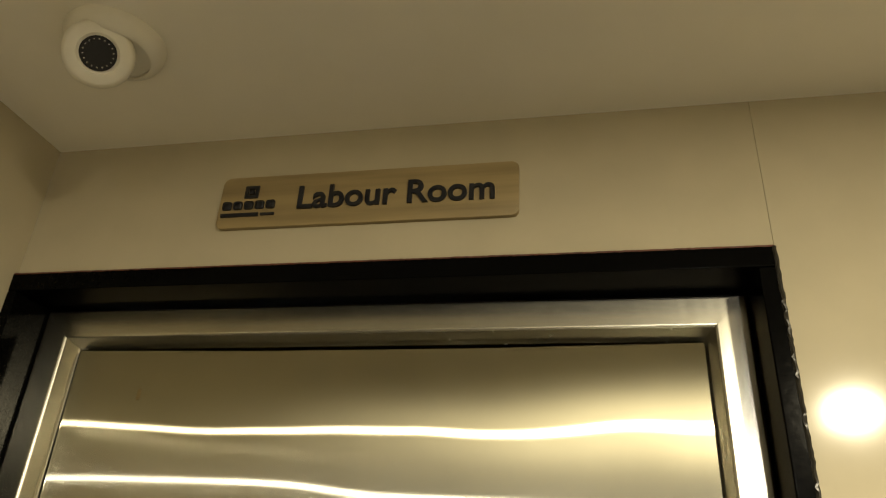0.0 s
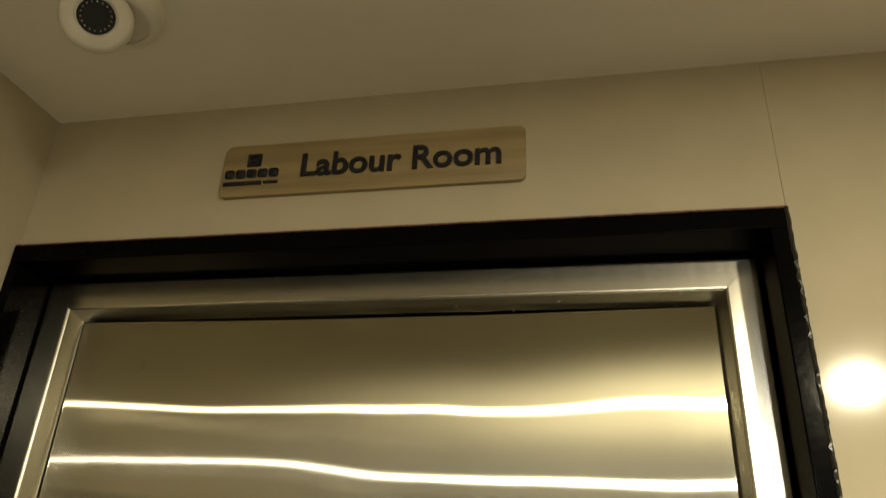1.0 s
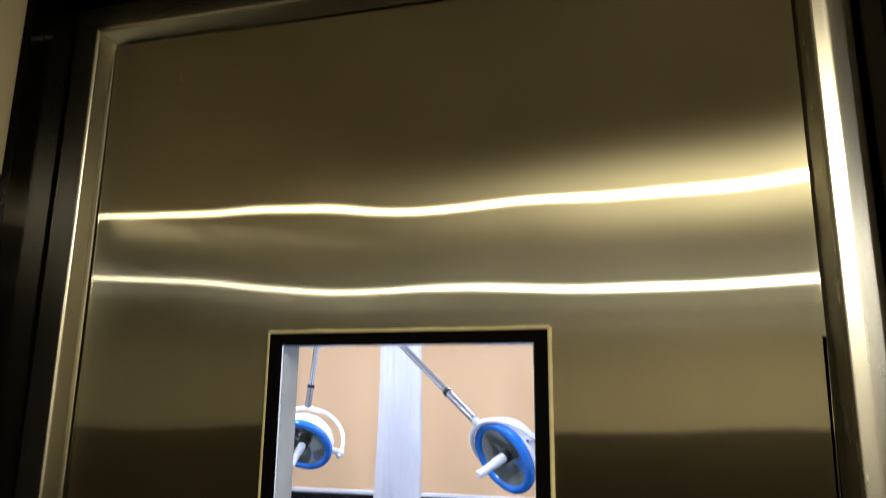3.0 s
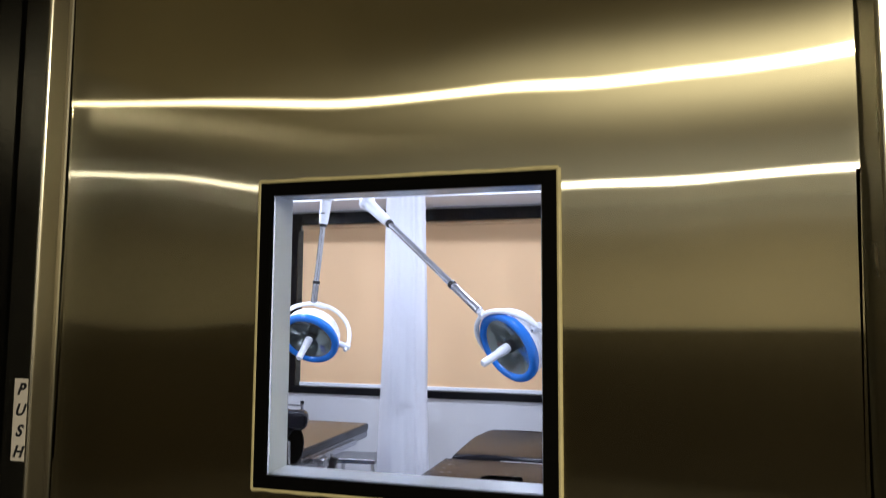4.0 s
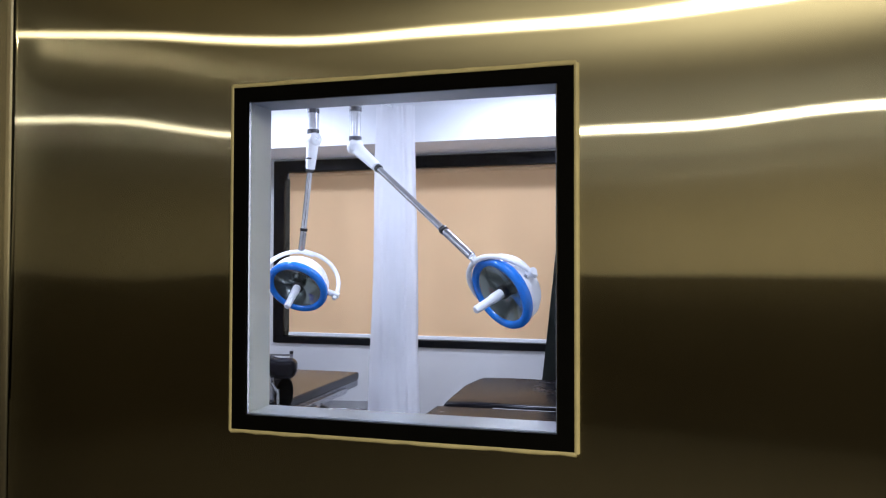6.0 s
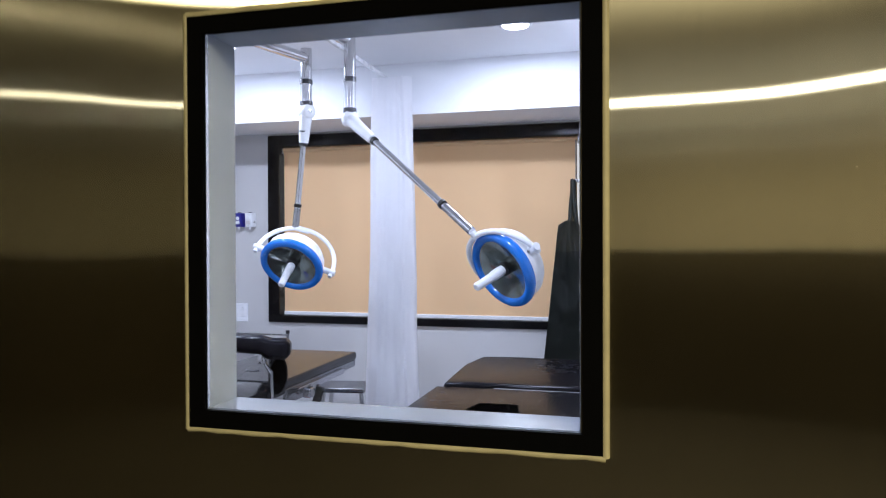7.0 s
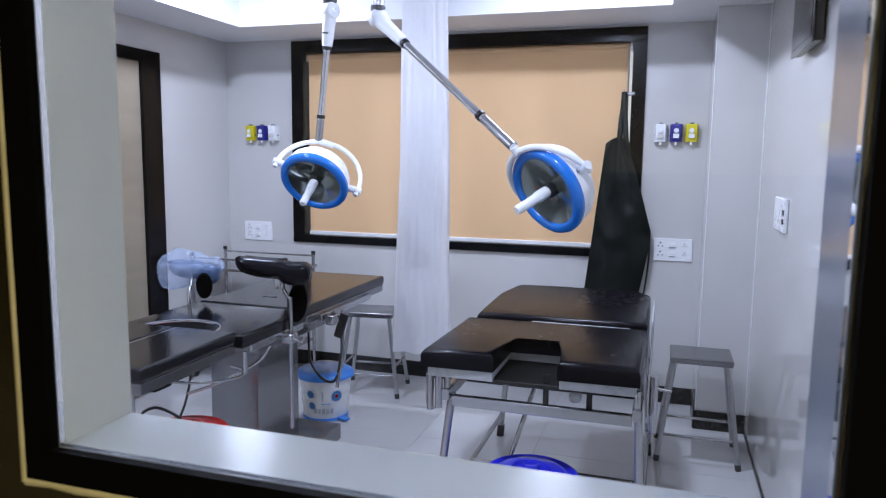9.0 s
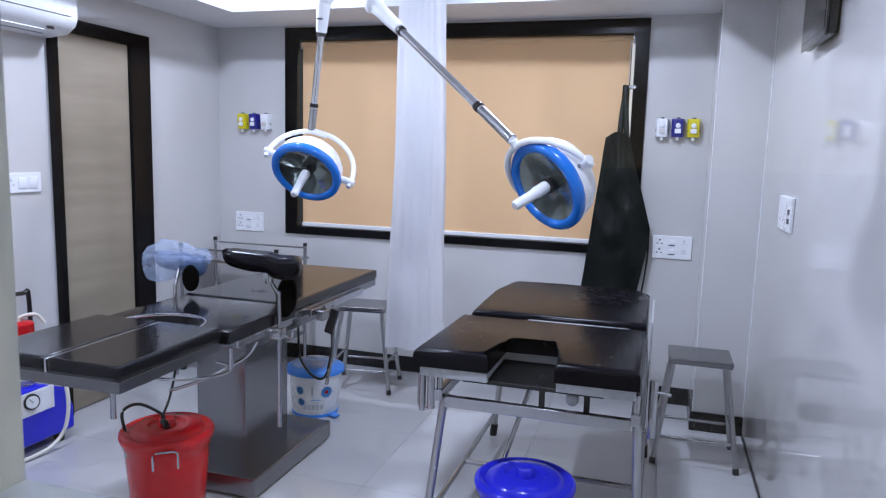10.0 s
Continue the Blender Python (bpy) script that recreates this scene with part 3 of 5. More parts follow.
cctv = thing("dome_camera", "white dome security camera with infrared diodes on the ceiling", "security camera", (-0.371, -0.334, HALL_TOP))
C0 = Vector((-0.371, -0.334, HALL_TOP))
part("base", lathe([(0, 0), (0.066, 0), (0.066, -0.008), (0.062, -0.018), (0.052, -0.025), (0.049, -0.025), (0.049, -0.021), (0, -0.022)], Matrix.Translation(C0 + Vector((0.012, 0.008, 0))), 40), M_OFFWHITE, cctv)
eye_n = Vector((0.55, -0.62, -0.56)).normalized()
E0 = C0 + Vector((0, 0, -0.03))
ball = part("eyeball", lathe([(0.0, -0.045), (0.02, -0.04), (0.038, -0.022), (0.045, 0.0), (0.045, 0.02), (0.043, 0.034), (0.038, 0.0385), (0.026, 0.0405), (0.0235, 0.038), (0.0, 0.034)], frame_of(eye_n, E0), 40), M_OFFWHITE, cctv)
part("lens_window", lathe([(0, 0.0392), (0.0225, 0.0392), (0.0225, 0.034), (0, 0.034)], frame_of(eye_n, E0), 32), M_SCREEN, ball, "black lens window")
for k in range(18):
    a = 2 * math.pi * k / 18
    m = frame_of(eye_n, E0) @ Matrix.Translation((0.018 * math.cos(a), 0.018 * math.sin(a), 0.039))
    part("diode", lathe([(0, 0.0012), (0.001, 0.0009), (0.0014, 0)], m, 8), M_STEEL, ball)


def downlight(x, y, z, diffuser, label, group):
    t = thing("downlight", label, "ceiling light", (x, y, z), group)
    part("trim_ring", lathe([(0.068, -0.001), (0.07, -0.008), (0.084, -0.006), (0.088, 0.0)], Matrix.Translation((x, y, z)), 32), M_WHITE, t)
    part("diffuser", lathe([(0, -0.003), (0.068, -0.003)], Matrix.Translation((x, y, z)), 32), diffuser, t, "glowing diffuser")


for lx, ly in ROOM_LAMPS:
    downlight(lx, ly, ROOM_TOP, M_DIFF_ROOM, "round recessed white ceiling downlight, switched on", "room downlights")
for lx, ly in HALL_LAMPS:
    downlight(lx, ly, HALL_TOP, M_DIFF_HALL, "round warm corridor downlight, switched on", "corridor downlights")

# ---- surgical lights ----
MOUNT = Vector((-1.87, 1.87, ROOM_TOP))
rig = thing("surgical_light", "two-headed white and blue surgical light on chrome ceiling arms", "surgical light", MOUNT)
part("ceiling_rose", lathe([(0, 0), (0.13, 0), (0.13, -0.02), (0.07, -0.035), (0.045, -0.035), (0.045, -0.12), (0, -0.12)], Matrix.Translation(MOUNT), 32), M_WHITE, rig)


def light_arm(pole, pole_top, pole_low, arm_z, joint_dir, elbow_end, tube_end, head, n, pivot, hang, reach):
    px, py = pole
    part("boom", tube([(MOUNT.x, MOUNT.y, arm_z), (px, py, arm_z)], 0.028, seg=20), M_CHROME, rig, "chrome horizontal boom")
    post = part("drop_tube", tube([(px, py, pole_top), (px, py, pole_low)], 0.031, seg=24), M_CHROME, rig, "chrome drop tube")
    mid = pole_low + 0.42 * (pole_top - pole_low)
    for z in (pole_low + 0.012, mid):
        part("ring", lathe([(0.0315, -0.012), (0.0345, -0.012), (0.0345, 0.012), (0.0315, 0.012)], Matrix.Translation((px, py, z)), 24), M_DARK_GREY, post)
    e0 = Vector((px, py, pole_low - 0.03))
    e1, t1, c = Vector(elbow_end), Vector(tube_end), Vector(head)
    d = (e1 - e0).normalized()
    jd = Vector(joint_dir).normalized()
    cover = lathe([(0, -0.034), (0.034, -0.034), (0.04, -0.028), (0.04, 0.028), (0.034, 0.034), (0, 0.034)], frame_of(jd, e0), 28)
    tube([e0, e0.lerp(e1, 0.25), e0.lerp(e1, 0.75), e1], 0.037, cover, 20, 0.025)
    tube([e0 + Vector((0, 0, 0.03)), e0], 0.026, cover, 20)
    cov = part("joint_cover", cover, M_WHITE, rig, "white arm joint cover")
    for s in (-1, 1):
        part("screw", lathe([(0, 0.004), (0.009, 0.003), (0.01, 0)], frame_of(jd * s, e0 + jd * s * 0.034), 14), M_STEEL, cov)
    arm = part("spring_arm", tube([e1 - d * 0.01, t1], 0.0165, seg=20), M_CHROME, rig, "chrome spring arm")
    dd = (t1 - e1).normalized()
    for f in (0.02, 0.74):
        q = e1.lerp(t1, f)
        part("ring", lathe([(0.017, -0.009), (0.0215, -0.009), (0.0215, 0.009), (0.017, 0.009)], frame_of(dd, q), 20), M_BLACK, arm)
    part("sleeve", tube([e1.lerp(t1, 0.77), t1 - dd * 0.004], 0.019, seg=20), M_STEEL, arm)
    p = Vector(pivot).normalized()
    hvec = Vector(hang)
    q = (hvec - p * hvec.dot(p)).normalized()
    hub_c = c - Vector(n).normalized() * 0.035
    yoke = tube(arc(hub_c, p, q, reach, -8, 188, 26), 0.012, None, 12)
    tube([t1, hub_c + q * (reach - 0.005)], 0.016, yoke, 12)
    yk = part("yoke", yoke, M_WHITE, rig, "white curved yoke")
    for s in (-1, 1):
        part("pivot_knob", tube([hub_c + p * s * 0.15, hub_c + p * s * (reach + 0.017)], 0.017, seg=16), M_WHITE, yk)
    m = frame_of(n, c)
    hd = part("lamp_head", lathe([(0, -0.138), (0.05, -0.135), (0.10, -0.122), (0.137, -0.099), (0.157, -0.068), (0.165, -0.02), (0.165, 0.002), (0.14, 0.004)], m, 48), M_WHITE, rig, "white domed lamp housing")
    part("bumper_ring", lathe([(0.155, -0.014), (0.164, -0.016), (0.171, -0.006), (0.172, 0.010), (0.167, 0.021), (0.156, 0.026), (0.142, 0.024), (0.134, 0.016), (0.133, 0.0)], m, 48), M_BLUE_RING, hd, "bright blue bumper ring")
    dish = lathe([(0.134, 0.010), (0.12, 0.004), (0.10, -0.003), (0.08, -0.009), (0.06, -0.013), (0.04, -0.016), (0.0, -0.016)], None, 72)
    for v in dish.verts:
        v.co.z += 0.003 * math.cos(3 * math.atan2(v.co.y, v.co.x)) * math.sin(math.pi * min(1, v.co.xy.length / 0.134))
    part("reflector", move(dish, m), M_REFLECTOR, hd, "grey-green mirrored reflector")
    part("hub", lathe([(0.031, -0.018), (0.031, 0.004), (0.027, 0.008), (0.0, 0.008)], m, 24), M_BLACK, hd, "black hub")
    part("handle", lathe([(0.021, 0.005), (0.022, 0.02), (0.022, 0.062), (0.0185, 0.068), (0.018, 0.158), (0.014, 0.165), (0, 0.166)], m, 20), M_WHITE, hd, "white sterile handle")
    stud = Vector(n).normalized() * -0.02 + p * 0.166
    part("stud", lathe([(0, 0.012), (0.004, 0.011), (0.004, 0.004), (0.008, 0.003), (0.009, 0)], frame_of(p, c + stud), 12), M_STEEL, hd)


light_arm((-1.27, 2.87), 2.515, 2.105, 2.485, (0.55, -0.83, 0.1), (-1.105, 2.765, 1.945), (-0.50, 2.315, 1.475),
          (-0.374, 2.36, 1.318), (-0.575, -0.694, -0.433), (0.641, -0.656, 0.397), (-0.707, -0.313, 0.634), 0.19)
light_arm((-1.565, 2.97), 2.485, 2.175, 2.435, (0.9, -0.42, 0), (-1.59, 2.985, 1.978), (-1.648, 3.0, 1.515),
          (-1.60, 2.86, 1.317), (0.008, -0.774, -0.634), (0.24, 0.06, -0.085), (-0.03, 0.14, 0.19), 0.212)
part("name_plate", move(box(-0.014, 0.014, -0.001, 0.001, -0.004, 0.004), pose(-1.578, 2.944, 2.035, 0, 0, 25)), M_DARK_GREY, rig)

bracket = thing("ceiling_bracket", "small dark metal bracket fixed to the white ceiling", "bracket", (-1.2, 2.9, ROOM_TOP))
part("plate", box(-1.235, -1.165, 2.885, 2.915, ROOM_TOP - 0.008, ROOM_TOP, 0.002), M_DARK_GREY, bracket)
part("tab", box(-1.21, -1.19, 2.89, 2.91, ROOM_TOP - 0.024, ROOM_TOP - 0.007, 0.003), M_DARK_GREY, bracket)

# ---- curtain ----
rail = thing("curtain_rail", "thin white curtain track running along the ceiling", "curtain rail", (-1.3, 3.5, 2.43))
part("track", box(-1.309, -1.291, 0.62, 3.578, 2.425, 2.445, 0.003), M_WHITE, rail)
for y in (1.0, 2.0, 3.0):
    part("hanger", tube([(-1.3, y, 2.44), (-1.3, y, ROOM_TOP)], 0.004, seg=8), M_WHITE, rail)
part("end_cap", box(-1.318, -1.282, 3.562, 3.579, 2.415, 2.455, 0.004), M_WHITE, rail)
curtain = thing("curtain", "white cloth curtain gathered at the end of its track", "curtain", (-1.29, 3.46, 0.3))
for layer, (yy, ph, half) in enumerate(((3.40, 0.0, 1.0), (3.47, 1.3, 0.94), (3.53, 2.1, 0.8))):
    bm = bmesh.new()
    rows, cols = 34, 72
    g = []
    for j in range(rows + 1):
        f = j / rows
        z = 0.343 + 0.01 * layer + (2.41 - 0.343) * f
        w = (0.168 - 0.052 * f ** 0.8) * half
        g.append([])
        for i in range(cols + 1):
            s = i / cols * 2 - 1
            deep = 0.004 * math.sin(s * 6.5 + ph + 0.6 * math.sin(f * 4)) + 0.006 * max(0, 1 - abs(s - 0.5) / 0.12) + 0.0008 * math.sin(s * 19 + ph * 2 + f * 3) + 0.004 * noise.noise(Vector((s * 5, f * 9, ph))) + 0.0025 * max(0, math.sin(f * 38 + 0.5 * s)) ** 8
            g[-1].append(bm.verts.new((-1.228 - 0.004 * (1 - f) + s * w + 0.004 * math.sin(f * 9 + s * 3), yy + deep * (0.7 + 0.6 * (1 - f)), z + 0.004 * math.sin(s * 9) * (1 - f))))
    for j in range(rows):
        for i in range(cols):
            bm.faces.new((g[j][i], g[j][i + 1], g[j + 1][i + 1], g[j + 1][i]))
    bmesh.ops.solidify(bm, geom=bm.faces[:], thickness=0.0012)
    part("cloth", bm, M_CURTAIN, curtain)
for k in range(7):
    y = 3.36 + 0.032 * k
    part("hook", tube([(-1.3 + 0.07 * math.sin(k * 2.2), y, 2.40), (-1.3, y, 2.425)], 0.004, seg=8), M_WHITE, curtain)

# ---- wall things ----
def socket_plate(x0, x1, y, z0, z1, label):
    t = thing("socket_plate", label, "power socket", ((x0 + x1) / 2, y, z0), "wall sockets")
    p = part("plate", box(x0, x1, y - 0.009, y, z0, z1, 0.003), M_WHITE, t)
    w, h = x1 - x0, z1 - z0
    for row in (0.3, 0.7):
        zc = z0 + h * row
        for cx in (0.18, 0.80):
            holes = bmesh.new()
            xc = x0 + w * cx
            s = 1.0 if cx < 0.5 else 0.7
            for dx, dz, r in ((0, 0.014, 0.0052), (-0.012, -0.006, 0.0042), (0.012, -0.006, 0.0042)):
                lathe([(0, 0.0003), (r * s, 0.0003), (r * s, 0)], frame_of((0, -1, 0), (xc + dx * s, y - 0.009, zc + dz * s)), 10, holes)
            part("socket_hole", holes, M_BLACK, p)
        part("rocker", box(x0 + w * 0.40, x0 + w * 0.58, y - 0.0125, y - 0.009, zc - 0.016, zc + 0.016, 0.002), M_WHITE, p, "white rocker switch")
        part("rocker_mark", box(x0 + w * 0.41, x0 + w * 0.57, y - 0.0128, y - 0.0122, zc - 0.0155, zc - 0.0115), M_DARK_GREY, p)
    return t


socket_plate(-0.012, 0.204, NORTH, 0.858, 0.99, "white double socket plate with switches beside the column")
socket_plate(-2.773, -2.557, NORTH, 0.858, 0.99, "white double socket plate with switches beside the wooden door")


def dispenser(x, y, z, material, label, name):
    t = thing(name, label, "dispenser", (x, y, z), "wall dispensers")
    pts = [(-0.034, 0), (0.034, 0), (0.034, -0.034), (0.026, -0.05), (-0.026, -0.05), (-0.034, -0.034)]
    b = prism(pts, 0, 0.1, 0.006)
    for v in b.verts:
        if v.co.z < 0.03:
            v.co.y *= 0.8
    part("body", move(b, Matrix.Translation((x, y, z))), material, t)
    part("front_label", box(x - 0.016, x + 0.016, y - 0.0515, y - 0.0495, z + 0.02, z + 0.045), M_PAPER if material is M_WHITE else M_WHITE, t)
    part("button", lathe([(0, 0.004), (0.012, 0.003), (0.014, 0)], frame_of((0, -1, 0), (x, y - 0.049, z + 0.062)), 18), M_WHITE, t)
    part("latch", box(x - 0.037, x + 0.037, y - 0.03, y - 0.02, z + 0.03, z + 0.038), M_DARK_GREY, t)
    part("cap", box(x - 0.01, x + 0.01, y - 0.03, y - 0.012, z + 0.099, z + 0.108, 0.002), M_DARK_GREY, t)
    part("spout", tube([(x, y - 0.028, z + 0.002), (x, y - 0.028, z - 0.018)], 0.008, seg=12), M_WHITE, t)


for x, m, c in ((-0.003, M_WHITE, "white"), (0.082, M_NAVY, "dark blue"), (0.165, M_YELLOW, "yellow")):
    dispenser(x, NORTH, 1.548, m, f"small {c} wall dispenser beside the column", "wall_dispenser")
for x, m, c in ((-2.70, M_YELLOW, "yellow"), (-2.612, M_NAVY, "dark blue"), (-2.525, M_WHITE, "white")):
    dispenser(x, NORTH, 1.548, m, f"small {c} wall dispenser beside the window", "wall_dispenser")

sw = thing("wall_switch", "white rectangular switch box on the glossy side wall", "switch", (EAST, 2.9, 1.15))
part("box", box(EAST - 0.014, EAST, 2.76, 3.04, 1.155, 1.29, 0.004), M_WHITE, sw)
for z in (1.19, 1.225):
    part("rocker", box(EAST - 0.018, EAST - 0.014, 2.78, 2.81, z, z + 0.02, 0.001), M_DARK_GREY, sw)
sw = thing("switch_plate", "white plate with a socket and two switches beside the wooden door", "switch", (WEST, 2.46, 1.18))
plate = part("plate", box(WEST, WEST + 0.01, 2.36, 2.565, 1.18, 1.275, 0.003), M_WHITE, sw)
for y0 in (2.435, 2.497):
    part("rocker", box(WEST + 0.01, WEST + 0.014, y0, y0 + 0.045, 1.2, 1.255, 0.002), M_WHITE, plate)
holes = bmesh.new()
for dy, dz in ((0, 0.016), (-0.012, -0.006), (0.012, -0.006)):
    lathe([(0, 0.0003), (0.004, 0.0003), (0.004, 0)], frame_of((1, 0, 0), (WEST + 0.01, 2.397 + dy, 1.225 + dz)), 10, holes)
part("socket_hole", holes, M_BLACK, plate)

tv = thing("wall_monitor", "black flat monitor on a bracket high on the glossy wall", "monitor", (EAST, 2.45, 1.82))
part("body", box(EAST - 0.036, EAST - 0.008, 2.29, 2.68, 1.815, 2.13, 0.006), M_BLACK, tv)
part("bezel", box(EAST - 0.042, EAST - 0.035, 2.285, 2.685, 1.81, 2.135, 0.003), M_SCREEN, tv)
part("screen", box(EAST - 0.0435, EAST - 0.041, 2.31, 2.66, 1.835, 2.115), M_SCREEN, tv)
part("bracket", box(EAST - 0.01, EAST, 2.40, 2.58, 1.88, 2.07, 0.004), M_DARK_GREY, tv)

ac = thing("air_conditioner", "white split air conditioner high on the wall by the door", "air conditioner", (WEST, 2.15, 1.93))
prof = [(0, 0.29), (0.17, 0.29), (0.2, 0.26), (0.205, 0.08), (0.19, 0.045), (0.14, 0.01), (0.03, 0.0), (0, 0.0)]
bm = bmesh.new()
ends = [[bm.verts.new((WEST + a, y, 1.925 + b)) for a, b in prof] for y in (1.76, 2.64)]
for k in range(len(prof)):
    bm.faces.new((ends[0][k], ends[0][(k + 1) % len(prof)], ends[1][(k + 1) % len(prof)], ends[1][k]))
bm.faces.new(ends[0])
bm.faces.new(ends[1][::-1])
bmesh.ops.bevel(bm, geom=[e for e in bm.edges if abs(e.verts[0].co.y - e.verts[1].co.y) < 0.01], offset=0.006, segments=2, affect="EDGES")
part("body", bm, M_WHITE, ac)
part("outlet", move(box(-0.03, 0.03, 1.78, 2.54, -0.003, 0.003), pose(WEST + 0.115, 0, 1.938, 0, -15, 0)), M_DARK_GREY, ac, "dark air outlet slot")
part("louvre", move(box(-0.02, 0.02, 1.79, 2.53, -0.002, 0.002), pose(WEST + 0.14, 0, 1.932, 0, -15, 0)), M_WHITE, ac)

part("seam", box(WEST + 0.2035, WEST + 0.2065, 1.725, 2.595, 2.008, 2.012), M_DARK_GREY, ac)
part("display", box(WEST + 0.165, WEST + 0.168, 2.49, 2.53, 1.942, 1.955), M_BLACK, ac, "small dark display window")

side = thing("door_2", "closed grey oak laminate door in a black stone frame", "door", (WEST, 3.0, 0), kind="structure")
part("frame_jamb", box(WEST, WEST + 0.035, 2.64, 2.68, 0, 1.97, 0.003), M_WINDOW_STONE, side)
part("frame_jamb", box(WEST, WEST + 0.035, 3.18, 3.335, 0, 1.97, 0.003), M_WINDOW_STONE, side)
part("frame_head", box(WEST, WEST + 0.035, 2.64, 3.335, 1.97, 2.04, 0.003), M_WINDOW_STONE, side)
part("leaf", box(WEST, WEST + 0.012, 2.681, 3.179, 0.01, 1.969, 0.001), M_DOOR_WOOD, side, "grey oak laminate leaf")

hook = thing("wall_hook", "small steel hook on the window frame", "hook", (-0.213, NORTH - 0.02, 1.82))
part("plate", box(-0.225, -0.155, NORTH - 0.024, NORTH - 0.016, 1.81, 1.832, 0.003), M_STEEL, hook)
part("hook_bend", tube([(-0.213, NORTH - 0.02, 1.822), (-0.213, NORTH - 0.06, 1.815), (-0.213, NORTH - 0.065, 1.835)], 0.004, seg=8), M_STEEL, hook)
apron = thing("rubber_apron", "dark green rubber apron hanging from a hook by its strap", "apron", (-0.22, NORTH - 0.06, 0.62))
strap = tube([(-0.213, NORTH - 0.052, 1.828), (-0.222, NORTH - 0.055, 1.68), (-0.232, NORTH - 0.06, 1.52)], 0.016, None, 8)
tube([(-0.213, NORTH - 0.052, 1.828), (-0.203, NORTH - 0.057, 1.68), (-0.19, NORTH - 0.06, 1.53)], 0.016, strap, 8)
part("strap", strap, M_APRON, apron)
bm = bmesh.new()
g = []
rows, cols = 40, 44
for j in range(rows + 1):
    f = j / rows
    z = 1.535 - 0.915 * f
    left = -0.305 - 0.10 * f
    right = -0.165 + 0.135 * min(1, max(0, (f - 0.03) / 0.52)) - 0.06 * max(0, f - 0.62) / 0.38
    g.append([])
    for i in range(cols + 1):
        s = i / cols
        top = 0.035 * math.sin(math.pi * s) * (1 - f) ** 3 if f < 0.4 else 0
        deep = 0.02 * math.sin(s * 4.2 + 1.2 + f * 1.5) * (0.4 + f) + 0.004 * math.sin(s * 13 - f * 6) + 0.016 * noise.noise(Vector((s * 2.5, f * 6, 2))) + 0.006 * noise.noise(Vector((s * 7, f * 14, 5)))
        g[-1].append(bm.verts.new((left + (right - left) * s, NORTH - 0.075 + deep, z + top)))
for j in range(rows):
    for i in range(cols):
        bm.faces.new((g[j][i], g[j][i + 1], g[j + 1][i + 1], g[j + 1][i]))
bmesh.ops.solidify(bm, geom=bm.faces[:], thickness=0.003)
part("bib", bm, M_APRON, apron)
part("tie", tube(bend([(-0.05, NORTH - 0.06, 1.04), (-0.035, NORTH - 0.05, 0.95), (-0.04, NORTH - 0.045, 0.8), (-0.06, NORTH - 0.05, 0.62)]), 0.006, seg=6), M_APRON, apron)

# ---- black obstetric table ----
TL, TR, TT = -1.895, -1.375, 0.80
bed = thing("obstetric_table", "black padded steel delivery table with leg supports raised", "examination table", (-1.64, 2.4, 0))


def steel_tray(y0, y1, x0=TL, x1=TR, lift=0.0):
    b = box(x0 + 0.005, x1 - 0.005, y0 + 0.004, y1 - 0.004, TT - 0.082 + lift, TT - 0.046 + lift, 0.003)
    return part("section_frame", b, M_STEEL_DULL, bed, "brushed steel section frame")


def pad(x0, x1, y0, y1, name="pad", lift=0.0):
    return part(name, box(x0, x1, y0, y1, TT - 0.046 + lift, TT + lift, 0.012, seg=3), M_VINYL, bed, "black vinyl pad")


steel_tray(1.365, 1.845, lift=0.016)
pad(TL, -1.634, 1.36, 1.845, "leg_pad", 0.016)
pad(-1.624, TR, 1.36, 1.845, "leg_pad", 0.016)
part("trim_strip", box(-1.633, -1.625, 1.362, 1.843, TT - 0.028, TT + 0.012, 0.001), M_CHROME, bed, "chrome strip between the pads")
cut = [(TL, 1.855), (-1.81, 1.855)] + [(-1.648 - 0.162 * math.cos(radians(15 * k)), 1.855 + 0.165 * math.sin(radians(15 * k))) for k in range(1, 12)] + [(-1.486, 1.855), (TR + 0.015, 1.855), (TR + 0.015, 2.315), (TL, 2.315)]
part("seat_pad", prism(cut, TT - 0.046, TT, 0.011), M_VINYL, bed, "black vinyl seat pad with a round cut-out")
part("cutout_rim", tube([(-1.648 - 0.159 * math.cos(radians(10 * k)), 1.855 + 0.162 * math.sin(radians(10 * k)), TT - 0.004) for k in range(19)], 0.006, seg=8), M_CHROME, bed, "chrome rim of the cut-out")
steel_tray(2.06, 2.32)
part("side_rail", box(TR, TR + 0.012, 1.92, 2.30, TT - 0.075, TT - 0.045, 0.003), M_STEEL, bed)
pad(TL - 0.005, TR - 0.02, 2.335, 3.26, "back_pad")
steel_tray(2.335, 3.255, TL, TR - 0.02)
part("side_rail", box(TR - 0.026, TR - 0.008, 2.5, 3.05, TT - 0.09, TT - 0.06, 0.003), M_STEEL, bed)
part("side_rail", box(TL - 0.014, TL, 2.0, 3.05, TT - 0.09, TT - 0.06, 0.003), M_STEEL, bed)
part("undercarriage", box(-1.83, -1.45, 2.1, 3.0, 0.655, 0.717, 0.006), M_STEEL_DULL, bed)
part("column", box(-1.88, -1.635, 2.38, 2.74, 0.09, 0.655, 0.006), M_STEEL_DULL, bed, "brushed steel column")
part("base", box(-1.98, -1.475, 2.19, 2.88, 0.012, 0.095, 0.008), M_STEEL_DULL, bed, "steel base plate")
